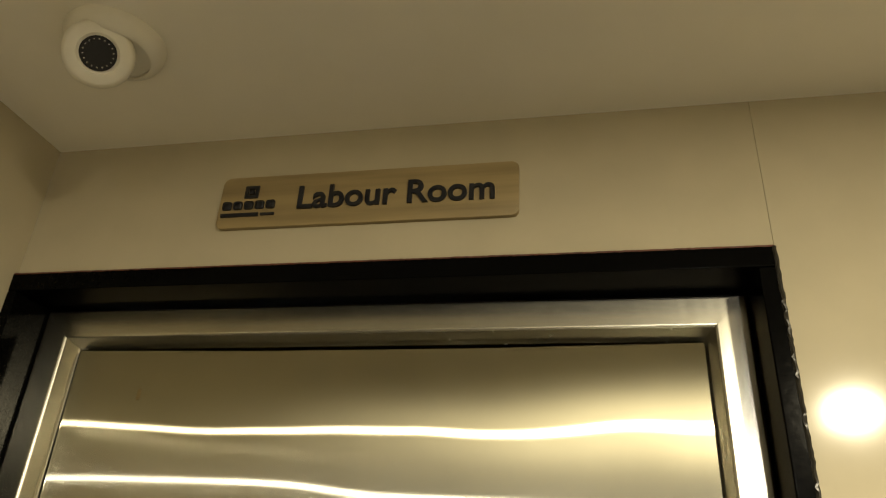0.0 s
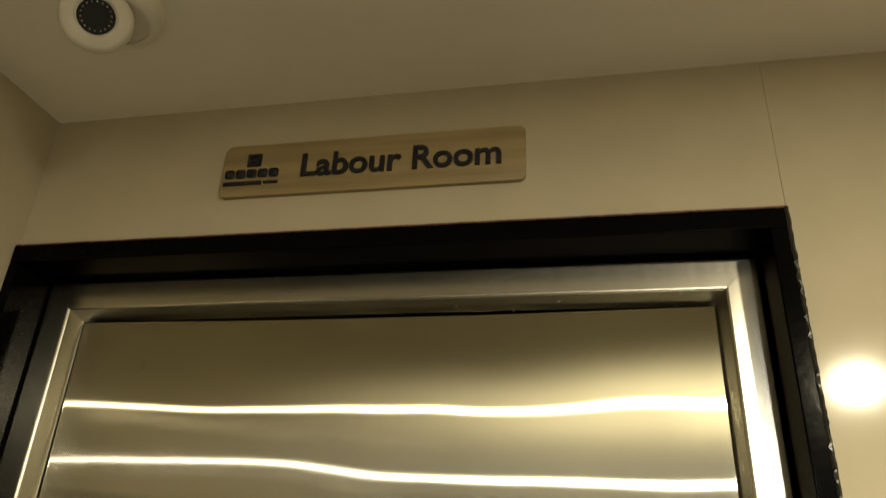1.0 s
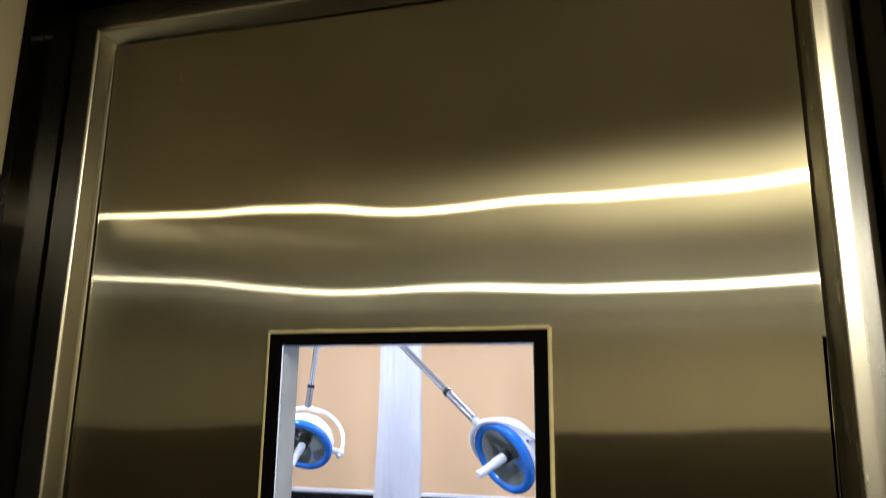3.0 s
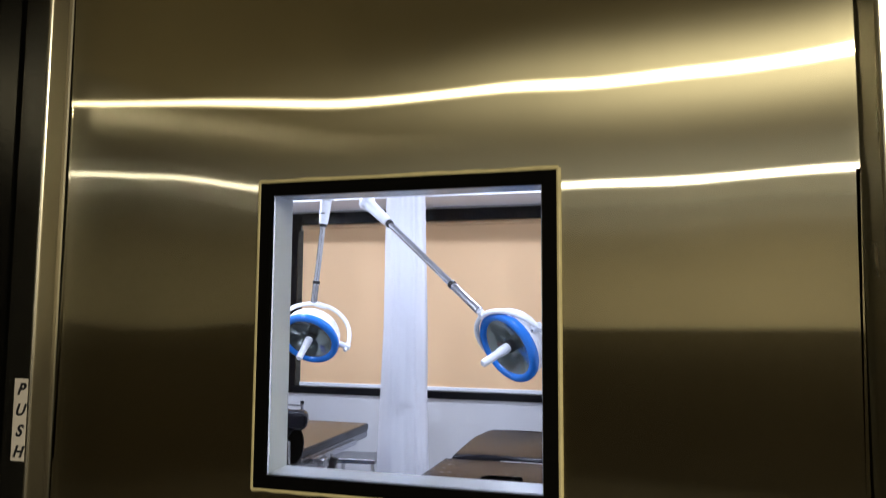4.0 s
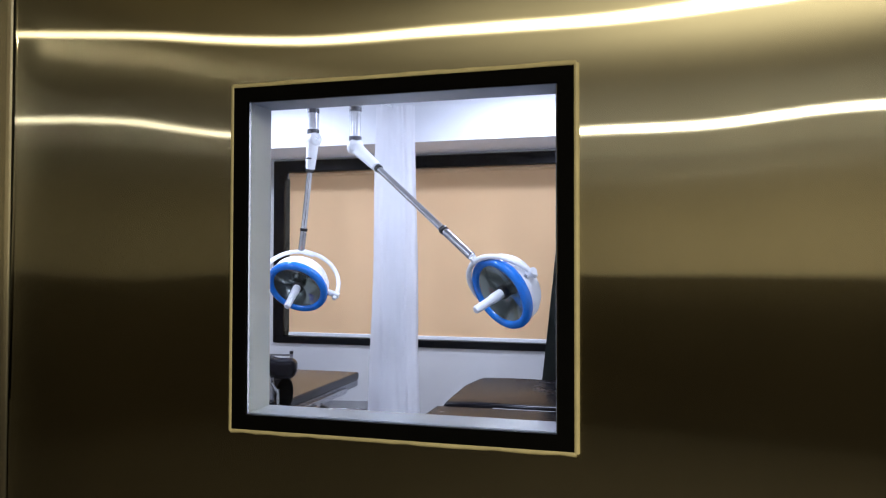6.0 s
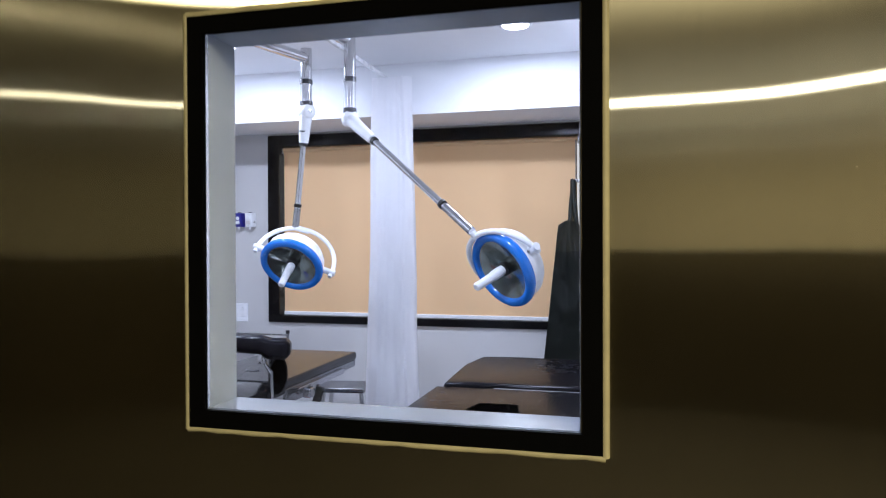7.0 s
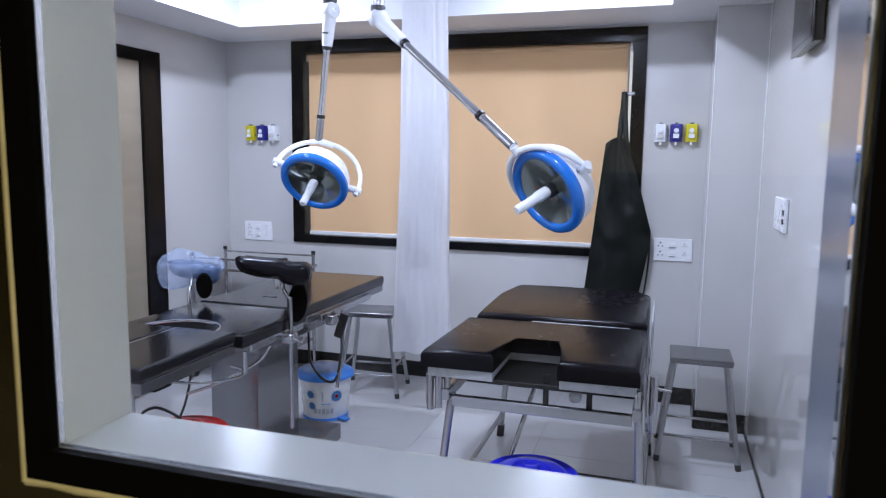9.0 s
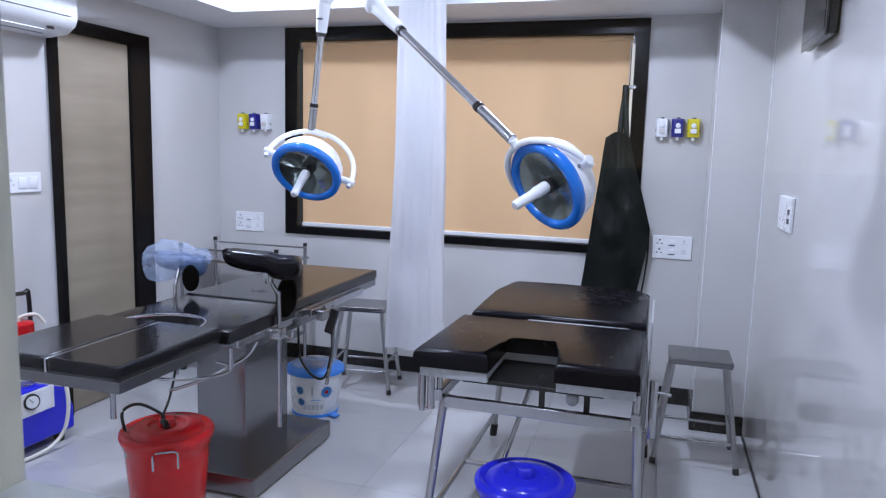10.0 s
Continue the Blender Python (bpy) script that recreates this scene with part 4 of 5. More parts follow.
for x, y in ((-1.93, 2.25), (-1.53, 2.25), (-1.93, 2.82), (-1.53, 2.82)):
    part("foot", lathe([(0, 0), (0.03, 0), (0.03, 0.014), (0, 0.014)], Matrix.Translation((x, y, 0)), 16), M_BLACK, bed)
hx, hy = TR + 0.03, 2.165
post = part("stirrup_post", tube(bend([(hx, hy, 0.35), (hx, hy, 0.84), (hx - 0.006, hy, 0.875), (hx - 0.03, hy, 0.915), (hx - 0.045, hy, 0.955)]), 0.008, seg=12), M_STEEL, bed)
part("clamp", box(TR - 0.002, hx + 0.018, hy - 0.025, hy + 0.025, 0.70, 0.74, 0.006), M_STEEL, bed)
part("clamp_lever", tube(bend([(hx + 0.015, hy - 0.01, 0.722), (hx + 0.06, hy - 0.02, 0.715), (hx + 0.075, hy - 0.03, 0.745)]), 0.005, seg=8), M_STEEL, bed)
part("clamp_lever", tube(bend([(hx - 0.11, hy - 0.02, 0.885), (hx - 0.05, hy - 0.02, 0.885)]), 0.004, seg=8), M_STEEL, bed)


def leg_cup(cx, cy, cz, half, turn, material, name, label):
    """A padded knee rest: flat on top, deeper and rounder towards its outer end."""
    bm = box(-half, half, -0.06, 0.06, -0.052, 0.03, 0.036, seg=6)
    bmesh.ops.subdivide_edges(bm, edges=[e for e in bm.edges if abs(e.verts[0].co.x - e.verts[1].co.x) > 0.1], cuts=14)
    for v in bm.verts:
        s = v.co.x / half
        step = min(1, max(0, (s - 0.1) / 0.35))
        step = step * step * (3 - 2 * step)
        if v.co.z > 0:
            v.co.z -= 0.012 * step + 0.010 * (1 - (v.co.y / 0.06) ** 2) * (1 - s * s)
        else:
            v.co.z += 0.028 * max(0, -s) ** 2 - 0.022 * step
    return part(name, move(bm, pose(cx, cy, cz, 0, 3, turn)), material, bed, label)


leg_cup(-1.405, 2.15, 1.012, 0.145, 20, M_VINYL_BROWN, "leg_support", "black padded leg support cup")
part("cup_joint", lathe([(0, -0.03), (0.02, -0.03), (0.022, 0), (0.014, 0.03), (0, 0.03)], Matrix.Translation((hx - 0.045, hy, 0.945)), 16), M_STEEL, post)
part("leg_strap", move(lathe([(0, -0.014), (0.045, -0.012), (0.05, 0), (0.045, 0.012), (0, 0.014)], None, 24), pose(hx - 0.002, hy + 0.06, 0.852, 90, 6, 25) @ Matrix.Diagonal((0.82, 1.65, 1, 1))), M_GASKET, bed, "black strap")
wrap = leg_cup(-1.96, 2.40, 0.938, 0.11, 24, M_WRAPPED, "wrapped_leg_support", "leg support wrapped in crinkled clear blue film")
bm = lathe([(0, -0.165), (0.045, -0.16), (0.08, -0.125), (0.098, -0.07), (0.092, -0.02), (0.074, 0.03), (0.055, 0.08), (0.046, 0.12), (0.034, 0.15), (0, 0.165)], pose(-1.97, 2.39, 0.936, 0, 84, 20) @ Matrix.Scale(0.83, 4), 40)
bmesh.ops.subdivide_edges(bm, edges=[e for e in bm.edges if e.calc_length() > 0.02], cuts=2, use_grid_fill=True)
for v in bm.verts:
    away = v.co - Vector((-1.97, 2.39, 0.936))
    fold = 0.014 * noise.noise(v.co * 16) + 0.026 * (0.3 - abs(noise.noise(Vector((v.co.x * 16, v.co.y * 44, v.co.z * 52))))) + 0.008 * noise.noise(v.co * 80)
    v.co += away.normalized() * fold
    if away.x < 0 and away.z < 0:
        v.co.z += 0.55 * away.x * min(1, -away.z / 0.05) * 0.5
bmesh.ops.triangulate(bm, faces=bm.faces[:])
part("film", bm, M_FILM, wrap, "crinkled clear blue plastic film", False)
part("stirrup_post", tube(bend([(-1.92, 2.30, 0.45), (-1.92, 2.30, 0.80), (-1.93, 2.33, 0.87), (-1.95, 2.37, 0.92)]), 0.008, seg=12), M_STEEL, bed)
part("clamp", box(-1.935, -1.89, 2.28, 2.325, 0.70, 0.74, 0.005), M_STEEL, bed)
part("leg_strap", move(lathe([(0, -0.014), (0.04, -0.012), (0.045, 0), (0.04, 0.012), (0, 0.014)], None, 20), pose(-1.885, 2.36, 0.862, 90, 0, 25) @ Matrix.Diagonal((0.8, 1.3, 1, 1))), M_GASKET, bed)
part("foot_release", move(box(-0.02, 0.02, -0.012, 0.012, -0.06, 0.06, 0.006), pose(-1.345, 2.62, 0.67, 0, 18, 0)), M_BLACK, bed, "black locking lever")
part("release_lever", tube(bend([(-1.36, 2.66, 0.73), (-1.35, 2.64, 0.55), (-1.36, 2.6, 0.38)]), 0.008, seg=10), M_STEEL, bed)
part("side_clamp", box(-1.375, -1.335, 2.52, 2.58, 0.69, 0.735, 0.006), M_STEEL, bed)
part("drop_lug", tube([(-1.40, 1.93, 0.72), (-1.40, 1.93, 0.64)], 0.008, seg=10), M_STEEL, bed)
part("hoop", tube(arc((-1.64, 1.98, 0.60), (1, 0, 0), (0, 1, -0.1), 0.17, -170, 80, 30), 0.006, seg=8), M_STEEL, bed, "steel bowl hoop")
part("leg_rod", tube([(-1.80, 1.8, 0.72), (-1.80, 1.8, 0.45)], 0.01, seg=10), M_STEEL, bed)
part("crank_rod", tube(bend([(-1.40, 2.1, 0.70), (-1.44, 2.08, 0.64), (-1.55, 2.0, 0.57), (-1.68, 1.95, 0.52)]), 0.006, seg=8), M_STEEL, bed)

part("cable", tube(bend([(-1.345, 2.62, 0.62), (-1.325, 2.575, 0.55), (-1.344, 2.558, 0.437), (-1.397, 2.57, 0.416), (-1.48, 2.64, 0.424), (-1.56, 2.72, 0.46), (-1.60, 2.78, 0.56), (-1.60, 2.78, 0.66)]), 0.006, seg=8), M_BLACK, bed, "black control cable")

# ---- second delivery table ----
RT = 0.765
cot = thing("delivery_table", "dark brown padded delivery table on a white chipped steel frame", "examination table", (-0.36, 2.609, 0))
seat = [(-0.757, 2.036), (-0.497, 2.048), (-0.492, 2.326), (-0.285, 2.335), (-0.275, 2.032), (-0.008, 2.04), (0.0, 2.625), (-0.745, 2.609)]
part("seat_pad", prism(seat, RT - 0.065, RT, 0.026, seg=4), M_VINYL_BROWN, cot, "dark padded seat with a square cut-out")
bm = prism([(-0.712, 2.646), (-0.005, 2.665), (-0.002, 3.27), (-0.06, 3.36), (-0.67, 3.35), (-0.715, 3.1)], RT - 0.055, RT + 0.01, 0.02, seg=4)
bmesh.ops.subdivide_edges(bm, edges=[e for e in bm.edges if e.calc_length() > 0.3], cuts=4, use_grid_fill=True)
for v in bm.verts:
    v.co.z += 0.02 * (v.co.y - 2.65) + 0.006 * noise.noise(v.co * 4)
part("back_pad", bm, M_VINYL_BROWN, cot, "dark brown creased back pad")
part("hinge_strip", box(-0.47, -0.07, 2.627, 2.645, RT - 0.05, RT - 0.008, 0.002), M_WHITE_METAL, cot, "worn white hinge strip")
fr = box(-0.735, -0.50, 2.052, 2.077, RT - 0.10, RT - 0.067, 0.002)
box(-0.27, -0.02, 2.052, 2.077, RT - 0.10, RT - 0.067, 0.002, fr)
box(-0.515, -0.26, 2.351, 2.376, RT - 0.10, RT - 0.067, 0.002, fr)
box(-0.53, -0.505, 2.077, 2.609, RT - 0.10, RT - 0.067, 0.002, fr)
box(-0.27, -0.245, 2.077, 2.609, RT - 0.10, RT - 0.067, 0.002, fr)
box(-0.69, -0.665, 2.077, 2.609, RT - 0.10, RT - 0.067, 0.002, fr)
box(-0.045, -0.02, 2.077, 2.609, RT - 0.10, RT - 0.067, 0.002, fr)
part("seat_frame", fr, M_WHITE_METAL, cot, "chipped white steel seat frame")
fr = box(-0.70, -0.675, 2.66, 3.3, RT - 0.09, RT - 0.057, 0.002)
box(-0.03, 0.0, 2.66, 3.3, RT - 0.09, RT - 0.057, 0.002, fr)
box(-0.675, -0.03, 2.66, 2.69, RT - 0.09, RT - 0.057, 0.002, fr)
box(-0.675, -0.03, 3.27, 3.3, RT - 0.09, RT - 0.057, 0.002, fr)
part("back_frame", fr, M_WHITE_METAL, cot)
part("bowl_slide", box(-0.60, -0.12, 2.111, 2.526, RT - 0.125, RT - 0.11, 0.003), M_BLACK, cot, "dark sliding tray support")
for x0, x1 in ((-0.69, -0.66), (-0.03, 0.0)):
    part("side_rail", box(x0, x1, 2.069, 3.3, 0.575, 0.615, 0.003), M_STEEL, cot)
part("front_rail", box(-0.66, -0.03, 2.098, 2.123, 0.545, 0.585, 0.003), M_STEEL, cot)
part("front_rail", box(-0.66, -0.03, 2.359, 2.38, 0.585, 0.615, 0.003), M_STEEL, cot)
for x in (-0.675, -0.015):
    for y in (2.09, 2.567, 3.25):
        part("upright", tube([(x, y, 0.58), (x, y, RT - 0.09)], 0.011, seg=12), M_STEEL, cot)
for x, xf in ((-0.665, -0.725), (-0.012, 0.018)):
    for y, yf in ((2.127, 2.094), (3.2, 3.22)):
        leg = part("leg", tube([(x, y, 0.59), (xf, yf, 0.02)], 0.0145, seg=14), M_STEEL_TUBE, cot, "steel tube leg")
        part("rubber_foot", tube([(xf, yf, 0.0), (x + (xf - x) * 0.9, y + (yf - y) * 0.9, 0.06)], 0.019, seg=14), M_BLACK, leg)
for x in (-0.715, 0.012):
    part("stretcher", tube([(x, 2.102, 0.12), (x, 3.21, 0.12)], 0.011, seg=12), M_STEEL, cot)
part("stretcher", tube([(-0.715, 2.609, 0.12), (0.012, 2.609, 0.12)], 0.011, seg=12), M_STEEL, cot)
part("brace", tube([(-0.40, 2.376, 0.58), (-0.52, 2.194, 0.14)], 0.009, seg=10), M_STEEL, cot)
part("stirrup_socket", tube([(-0.735, 2.086, 0.53), (-0.735, 2.086, 0.68)], 0.012, seg=12), M_STEEL, cot)
part("stirrup_socket", tube([(-0.70, 2.073, 0.545), (-0.70, 2.073, 0.68)], 0.014, seg=12), M_STEEL, cot)
part("socket_hook", tube(bend([(-0.748, 2.086, 0.66), (-0.748, 2.086, 0.55), (-0.715, 2.081, 0.538)]), 0.004, seg=8), M_STEEL, cot)
part("stirrup_socket", tube([(0.035, 2.194, 0.50), (0.035, 2.194, 0.70)], 0.014, seg=12), M_STEEL, cot)
part("clamp_screw", tube([(0.02, 2.194, 0.66), (0.09, 2.185, 0.655)], 0.006, seg=8), M_STEEL, cot)
part("side_plate", box(0.012, 0.02, 2.625, 3.1, 0.60, RT + 0.03, 0.003), M_WHITE_METAL, cot, "white side plate")
part("side_plate", box(0.012, 0.02, 2.111, 2.359, 0.56, 0.72, 0.003), M_STEEL, cot)
for x in (-0.335, -0.185):
    part("strap", box(x, x + 0.02, 2.127, 2.135, 0.57, 0.69, 0.002), M_BLACK, cot, "black hanging strap")
part("wing_nut", lathe([(0, -0.02), (0.02, -0.018), (0.022, 0.01), (0.012, 0.02), (0, 0.02)], frame_of((0, -1, 0), (-0.225, 2.15, 0.615)), 16), M_WHITE_METAL, cot)

# ---- stools ----
stool = thing("steel_stool", "square stainless steel stool with splayed tube legs", "stool", (0, 0, 0), "steel stools")
seat_bm = box(-0.143, 0.143, -0.125, 0.125, 0.488, 0.51, 0.006)
part("seat", seat_bm, M_STEEL_DULL, stool, "brushed steel seat")
part("seat_rim", box(-0.14, 0.14, -0.115, 0.115, 0.478, 0.489, 0.002), M_STEEL_DULL, stool)
for sx in (-1, 1):
    for sy in (-1, 1):
        leg = part("leg", tube([(sx * 0.12, sy * 0.095, 0.48), (sx * 0.185, sy * 0.15, 0.0)], 0.012, seg=14), M_STEEL_TUBE, stool)
        part("rubber_tip", tube([(sx * 0.185, sy * 0.15, 0.0), (sx * 0.1815, sy * 0.147, 0.028)], 0.0145, seg=14), M_DARK_GREY, leg)
for sy in (-1, 1):
    part("rung", tube([(-0.168, sy * 0.136, 0.13), (0.168, sy * 0.136, 0.13)], 0.007, seg=10), M_STEEL, stool)
for sx in (-1, 1):
    part("rung", tube([(sx * 0.161, -0.13, 0.18), (sx * 0.161, 0.13, 0.18)], 0.007, seg=10), M_STEEL, stool)
stool.matrix_basis = pose(0.242, 3.315, 0, 0, 0, 0)
copy_thing(stool, pose(-1.645, 3.70, 0, 0, 0, 8))

# ---- buckets and bin ----
def bucket(x, y, top, r, material, label, knob):
    t = thing("bucket", label, "bucket", (x, y, 0), "lidded buckets")
    m = Matrix.Translation((x, y, 0))
    part("body", lathe([(0, 0.0), (r * 0.74, 0.0), (r * 0.76, 0.012), (r * 0.88, top - 0.10), (r * 0.9, top - 0.06), (r * 0.93, top - 0.055), (r * 0.93, top - 0.03), (r * 0.88, top - 0.028)], m, 40), material, t)
    lid = part("lid", lathe([(r * 0.98, top - 0.032), (r, top - 0.02), (r * 0.99, top - 0.006), (r * 0.94, top), (r * 0.88, top + 0.001), (r * 0.84, top - 0.005), (r * 0.78, top - 0.006), (r * 0.74, top + 0.004), (r * 0.66, top + 0.012), (r * 0.50, top + 0.017), (r * 0.40, top + 0.018), (r * 0.36, top + 0.008), (0, top + 0.006)], m, 48), material, t)
    part("knob", lathe([(0.034, top + 0.004), (0.03, top + 0.014), (0.031, top + 0.03), (0.026, top + 0.036), (0.012, top + 0.034), (0, top + 0.031)], m, 24), knob, lid)
    return t


red = bucket(-1.722, 1.985, 0.36, 0.172, M_RED, "red plastic lidded bucket beside the steel table base", M_RED)
hx, hy = -1.722 + 0.179 * math.sin(radians(36)), 1.985 - 0.179 * math.cos(radians(36))
u = Vector((math.cos(radians(36)), math.sin(radians(36)), 0))
h0 = Vector((hx, hy, 0))
part("wire_handle", tube([h0 - u * 0.042 + Vector((0, 0, 0.268)), h0 - u * 0.042 + Vector((0, 0, 0.325)), h0 - u * 0.03 + Vector((0, 0, 0.334)), h0 + u * 0.03 + Vector((0, 0, 0.334)), h0 + u * 0.042 + Vector((0, 0, 0.325)), h0 + u * 0.042 + Vector((0, 0, 0.268))], 0.004, seg=8), M_STEEL, red, "steel wire handle")
part("lid_tube", tube(bend([(-1.735, 1.975, 0.38), (-1.74, 1.98, 0.41), (-1.82, 1.95, 0.45), (-1.87, 1.92, 0.42), (-1.838, 1.90, 0.34)]), 0.006, seg=8), M_BLACK, red, "black suction tube")
part("lid_tube", tube(bend([(-1.73, 1.97, 0.385), (-1.71, 1.955, 0.392), (-1.69, 1.945, 0.375)]), 0.012, seg=10), M_BLACK, red)
part("lid_tube", tube(bend([(-1.745, 1.98, 0.39), (-1.76, 2.05, 0.45), (-1.77, 2.1, 0.55), (-1.77, 2.1, 0.66)]), 0.005, seg=8), M_BLACK, red)
bucket(-0.362, 2.085, 0.342, 0.172, M_BLUE, "royal blue plastic lidded bucket under the delivery table", M_BLUE)

pbin = thing("pedal_bin", "white plastic pedal bin with a light blue lid and flower print", "waste bin", (-1.725, 3.2, 0))
m = Matrix.Translation((-1.725, 3.2, 0))
part("body", lathe([(0, 0.0), (0.115, 0.0), (0.122, 0.01), (0.145, 0.235), (0.14, 0.24)], m, 40), M_WHITE, pbin)
lid = part("lid", lathe([(0.15, 0.228), (0.158, 0.232), (0.158, 0.25), (0.15, 0.258), (0.1, 0.275), (0.0, 0.285)], m, 40), M_SKY_BLUE, pbin, "light blue lid")
part("lid_liner", lathe([(0.12, 0.27), (0.1, 0.283), (0.03, 0.292), (0, 0.29)], m @ Matrix.Translation((-0.01, 0.0, 0.0)), 24), M_WRAP, lid, "blue plastic liner")
part("base_ring", lathe([(0.118, 0.0), (0.126, 0.002), (0.126, 0.016), (0.12, 0.018)], m, 40), M_SKY_BLUE, pbin)
pd = Vector((0.92, -0.38, 0))
part("pedal", move(box(-0.03, 0.05, -0.02, 0.02, 0.006, 0.018, 0.004), Matrix.Translation(Vector((-1.725, 3.2, 0)) + pd * 0.13) @ Matrix.Rotation(math.atan2(pd.y, pd.x), 4, "Z")), M_SKY_BLUE, pbin, "light blue pedal")


def print_on_bin(angle, z, r, material, petals):
    d = Vector((math.sin(radians(angle)), -math.cos(radians(angle)), 0))
    c = Vector((-1.725, 3.2, z)) + d * (0.1235 + 0.023 * (z - 0.01) / 0.225)
    bm = bmesh.new()
    mm = frame_of(d + Vector((0, 0, -0.1)), c)
    pts = []
    n = 36
    for k in range(n):
        rr = r * (1.0 if not petals else 0.72 + 0.28 * math.cos(12 * 2 * math.pi * k / n / 2) ** 2)
        pts.append(bm.verts.new(mm @ Vector((rr * math.cos(2 * math.pi * k / n), rr * math.sin(2 * math.pi * k / n), 0.0012 if petals else 0.0022))))
    bm.faces.new(pts)
    bmesh.ops.solidify(bm, geom=bm.faces[:], thickness=0.002)
    return part("flower_print", bm, material, pbin)


def bar_on_bin(angle, z, wide, high, material):
    d = Vector((math.sin(radians(angle)), -math.cos(radians(angle)), 0))
    c = Vector((-1.725, 3.2, z)) + d * (0.1235 + 0.023 * (z - 0.01) / 0.225)
    side = Vector((math.cos(radians(angle)), math.sin(radians(angle)), 0))
    m = Matrix((side, d, (0, 0, 1))).transposed().to_4x4()
    m.translation = c
    part("print_bar", move(box(-wide / 2, wide / 2, -0.002, 0.0012, -high / 2, high / 2), m), material, pbin)


for a in (2, 12, 22, 32, 42):
    bar_on_bin(a, 0.062, 0.017, 0.026, M_PRINT_GREY)
bar_on_bin(20, 0.15, 0.010, 0.055, M_PRINT_GREY)
bar_on_bin(22, 0.103, 0.022, 0.004, M_PRINT)
bar_on_bin(34, 0.103, 0.022, 0.004, M_PRINT)
print_on_bin(52, 0.145, 0.036, M_PRINT, True)
print_on_bin(52, 0.145, 0.010, M_RED, False)
print_on_bin(-8, 0.155, 0.026, M_PRINT, True)
print_on_bin(-6, 0.09, 0.024, M_PRINT, True)

# ---- trolley by the far wall ----
tr = thing("instrument_trolley", "steel trolley with a low guard rail beside the far wall", "trolley", (-2.5, 3.72, 0))
part("top", box(-2.86, -2.145, 3.52, 3.92, 0.715, 0.733, 0.004), M_STEEL, tr)
for x in (-2.84, -2.165):
    for y in (3.54, 3.9):
        p = part("post", tube([(x, y, 0.04), (x, y, 0.805)], 0.011, seg=12), M_STEEL, tr)
        part("cap", tube([(x, y, 0.80), (x, y, 0.822)], 0.014, seg=12), M_BLACK, p)
        part("caster", lathe([(0, -0.011), (0.026, -0.011), (0.028, 0), (0.026, 0.011), (0, 0.011)], frame_of((1, 0, 0), (x, y, 0.028)), 16), M_BLACK, p)
for y in (3.54, 3.9):
    part("guard_rail", tube([(-2.84, y, 0.79), (-2.165, y, 0.79)], 0.006, seg=10), M_STEEL, tr)
part("shelf", box(-2.84, -2.165, 3.54, 3.9, 0.22, 0.234, 0.003), M_STEEL, tr)

# ---- suction machine ----
pump = thing("suction_machine", "royal blue suction machine with dial gauge, jar and black handle", "suction machine", (-2.72, 2.25, 0))
prof = [(2.02, 0.05), (2.46, 0.05), (2.46, 0.16), (2.42, 0.26), (2.30, 0.315), (2.02, 0.325)]
bm = bmesh.new()
ends = [[bm.verts.new((x, y, z)) for y, z in prof] for x in (-2.86, -2.64)]
for k in range(len(prof)):
    bm.faces.new((ends[0][k], ends[0][(k + 1) % len(prof)], ends[1][(k + 1) % len(prof)], ends[1][k]))
bm.faces.new(ends[0])
bm.faces.new(ends[1][::-1])
bmesh.ops.bevel(bm, geom=bm.edges[:], offset=0.014, segments=3, affect="EDGES", profile=0.5)
part("body", bm, M_BLUE, pump, "royal blue moulded body")
part("front_panel", box(-2.6405, -2.634, 2.06, 2.34, 0.195, 0.305, 0.003), M_WHITE, pump)
g = part("gauge", lathe([(0, 0.02), (0.032, 0.02), (0.036, 0.016), (0.036, 0)], frame_of((1, -0.3, 0.1), (-2.636, 2.21, 0.262)), 28), M_BLACK, pump, "round dial gauge")
part("dial", lathe([(0, 0.0215), (0.028, 0.0215), (0.028, 0.02)], frame_of((1, -0.3, 0.1), (-2.636, 2.21, 0.262)), 28), M_WHITE, g)
part("needle", move(box(-0.0012, 0.0012, -0.003, 0.022, 0.022, 0.0235), frame_of((1, -0.3, 0.1), (-2.636, 2.21, 0.262)) @ Matrix.Rotation(0.7, 4, "Z")), M_BLACK, g)
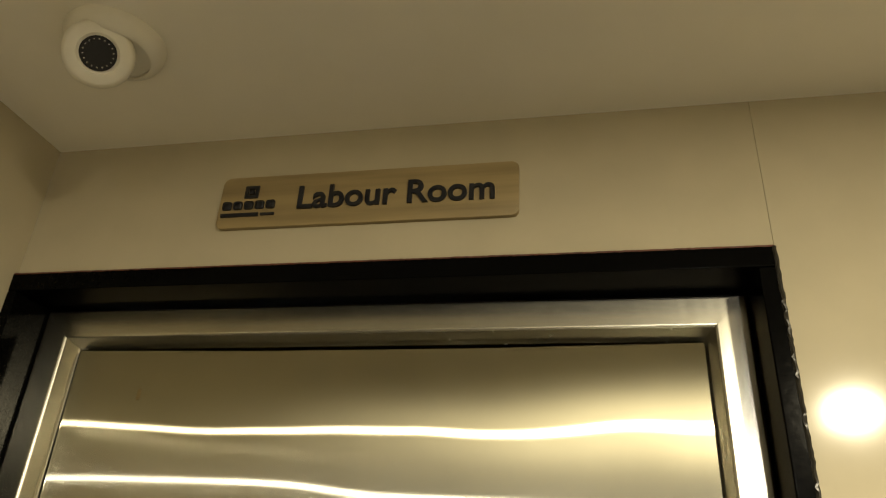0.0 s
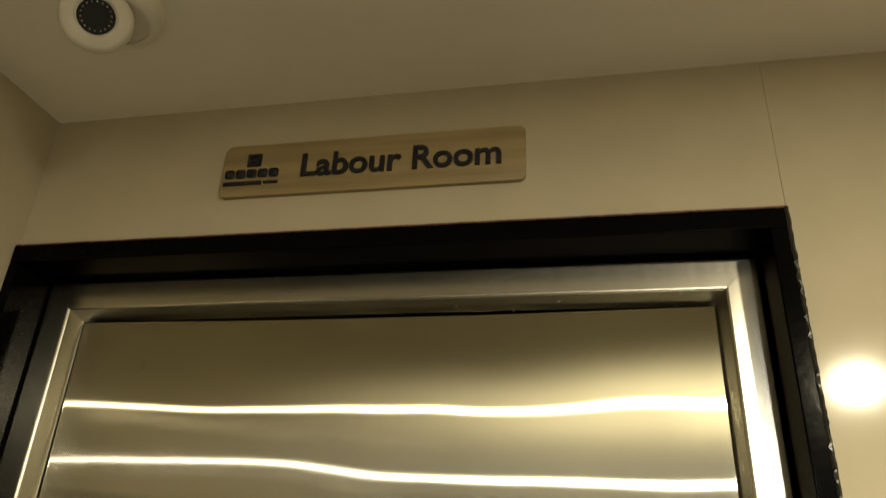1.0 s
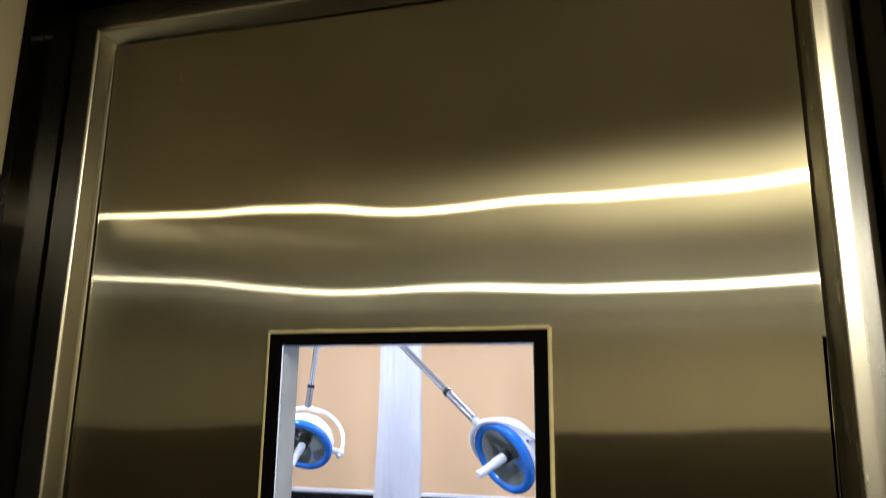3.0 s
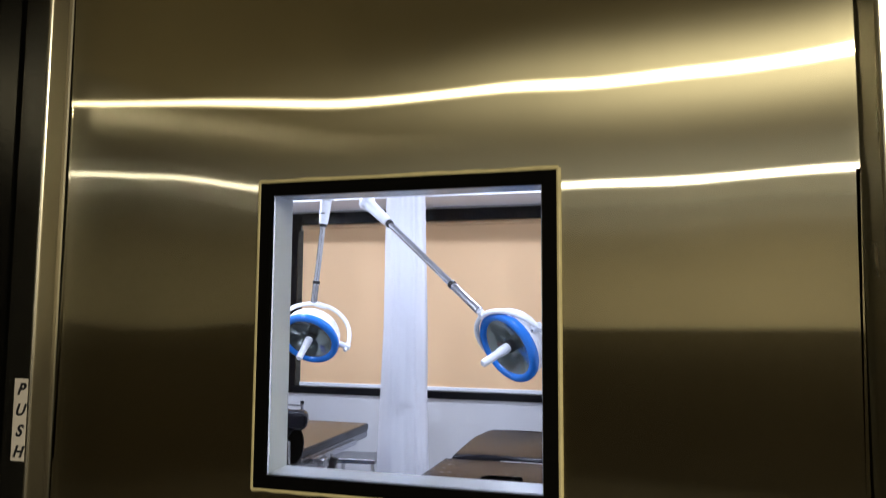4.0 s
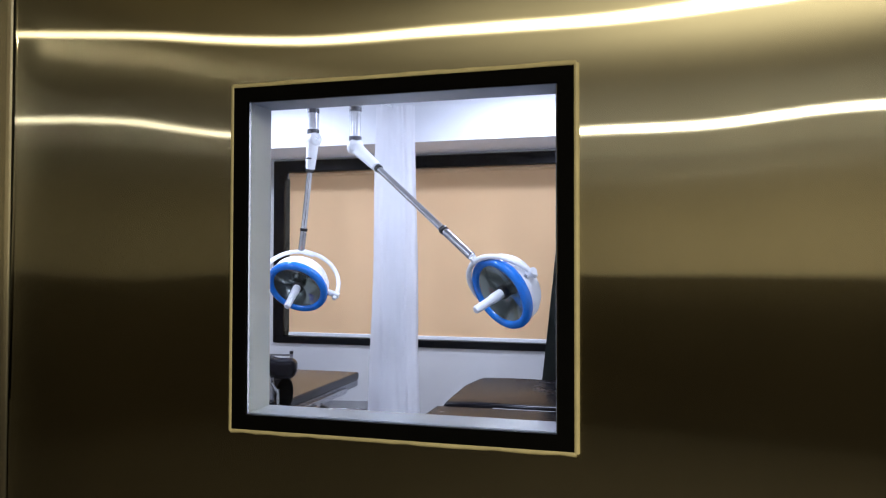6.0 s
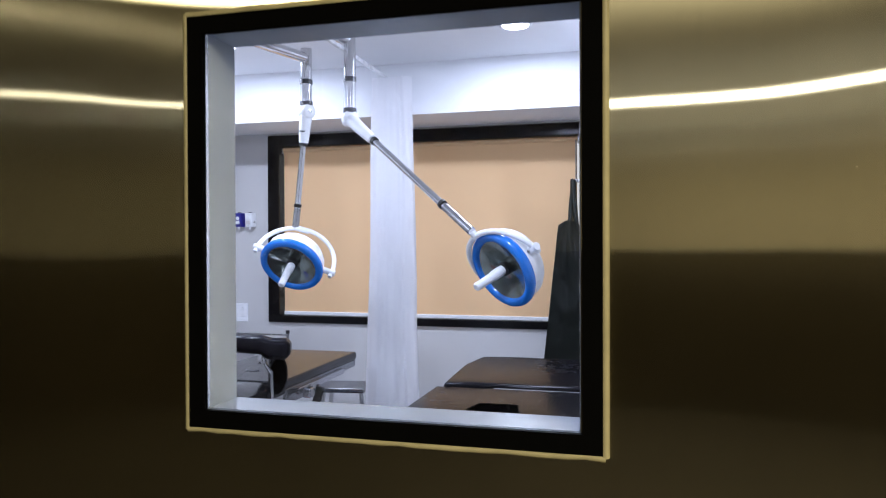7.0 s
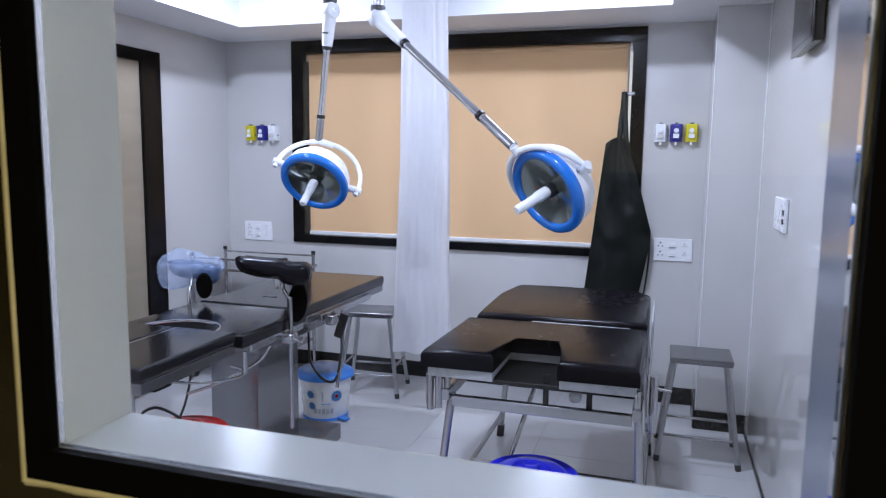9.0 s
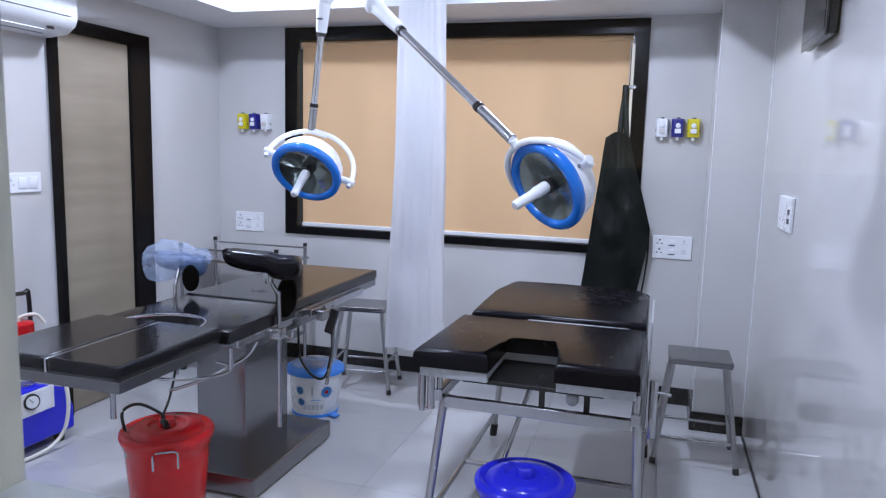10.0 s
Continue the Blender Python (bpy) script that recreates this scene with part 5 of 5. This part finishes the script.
part("handle", tube(bend([(-2.83, 2.15, 0.30), (-2.83, 2.15, 0.68), (-2.83, 2.18, 0.712), (-2.83, 2.37, 0.712), (-2.83, 2.405, 0.68), (-2.83, 2.405, 0.26)]), 0.011, seg=12), M_BLACK, pump, "black tubular handle")
jar = part("jar", lathe([(0.055, 0.315), (0.06, 0.32), (0.06, 0.56), (0.056, 0.56), (0.056, 0.325), (0, 0.325)], Matrix.Translation((-2.74, 2.26, 0)), 28), M_JAR, pump, "clear collection jar")
part("jar_lid", lathe([(0.062, 0.555), (0.064, 0.56), (0.064, 0.60), (0.05, 0.61), (0, 0.61)], Matrix.Translation((-2.74, 2.26, 0)), 28), M_RED, jar, "red jar lid")
part("jar_tube", tube(bend([(-2.74, 2.26, 0.60), (-2.735, 2.27, 0.63), (-2.70, 2.32, 0.635), (-2.68, 2.35, 0.59)]), 0.008, seg=8), M_OFFWHITE, jar)
for y in (2.08, 2.4):
    part("foot", lathe([(0, 0), (0.022, 0), (0.026, 0.05), (0, 0.05)], Matrix.Translation((-2.68, y, 0)), 16), M_BLACK, pump)
    part("foot", lathe([(0, 0), (0.022, 0), (0.026, 0.05), (0, 0.05)], Matrix.Translation((-2.82, y, 0)), 16), M_BLACK, pump)
part("hose", tube(bend([(-2.64, 2.33, 0.36), (-2.60, 2.36, 0.34), (-2.575, 2.36, 0.22), (-2.58, 2.34, 0.10), (-2.60, 2.28, 0.03), (-2.62, 2.15, 0.012), (-2.66, 1.95, 0.012)]), 0.009, seg=10), M_OFFWHITE, pump, "clear rubber hose")

# ---- floor tiles ----
tile_mesh = None
SIZE, GAP = 0.6, 0.0008
for i in range(6):
    for j in range(7):
        x0, y0 = WEST - 0.02 + SIZE * i, 0.07 + SIZE * j
        if tile_mesh is None:
            ob = part("tile", box(0, SIZE - GAP, 0, SIZE - GAP, -0.008, 0.0, 0.0008, seg=1), M_FLOOR, floor)
            tile_mesh = ob.data
        else:
            ob = new("tile", tile_mesh)
            ob.parent = floor
        ob.location = (x0, y0, 0)
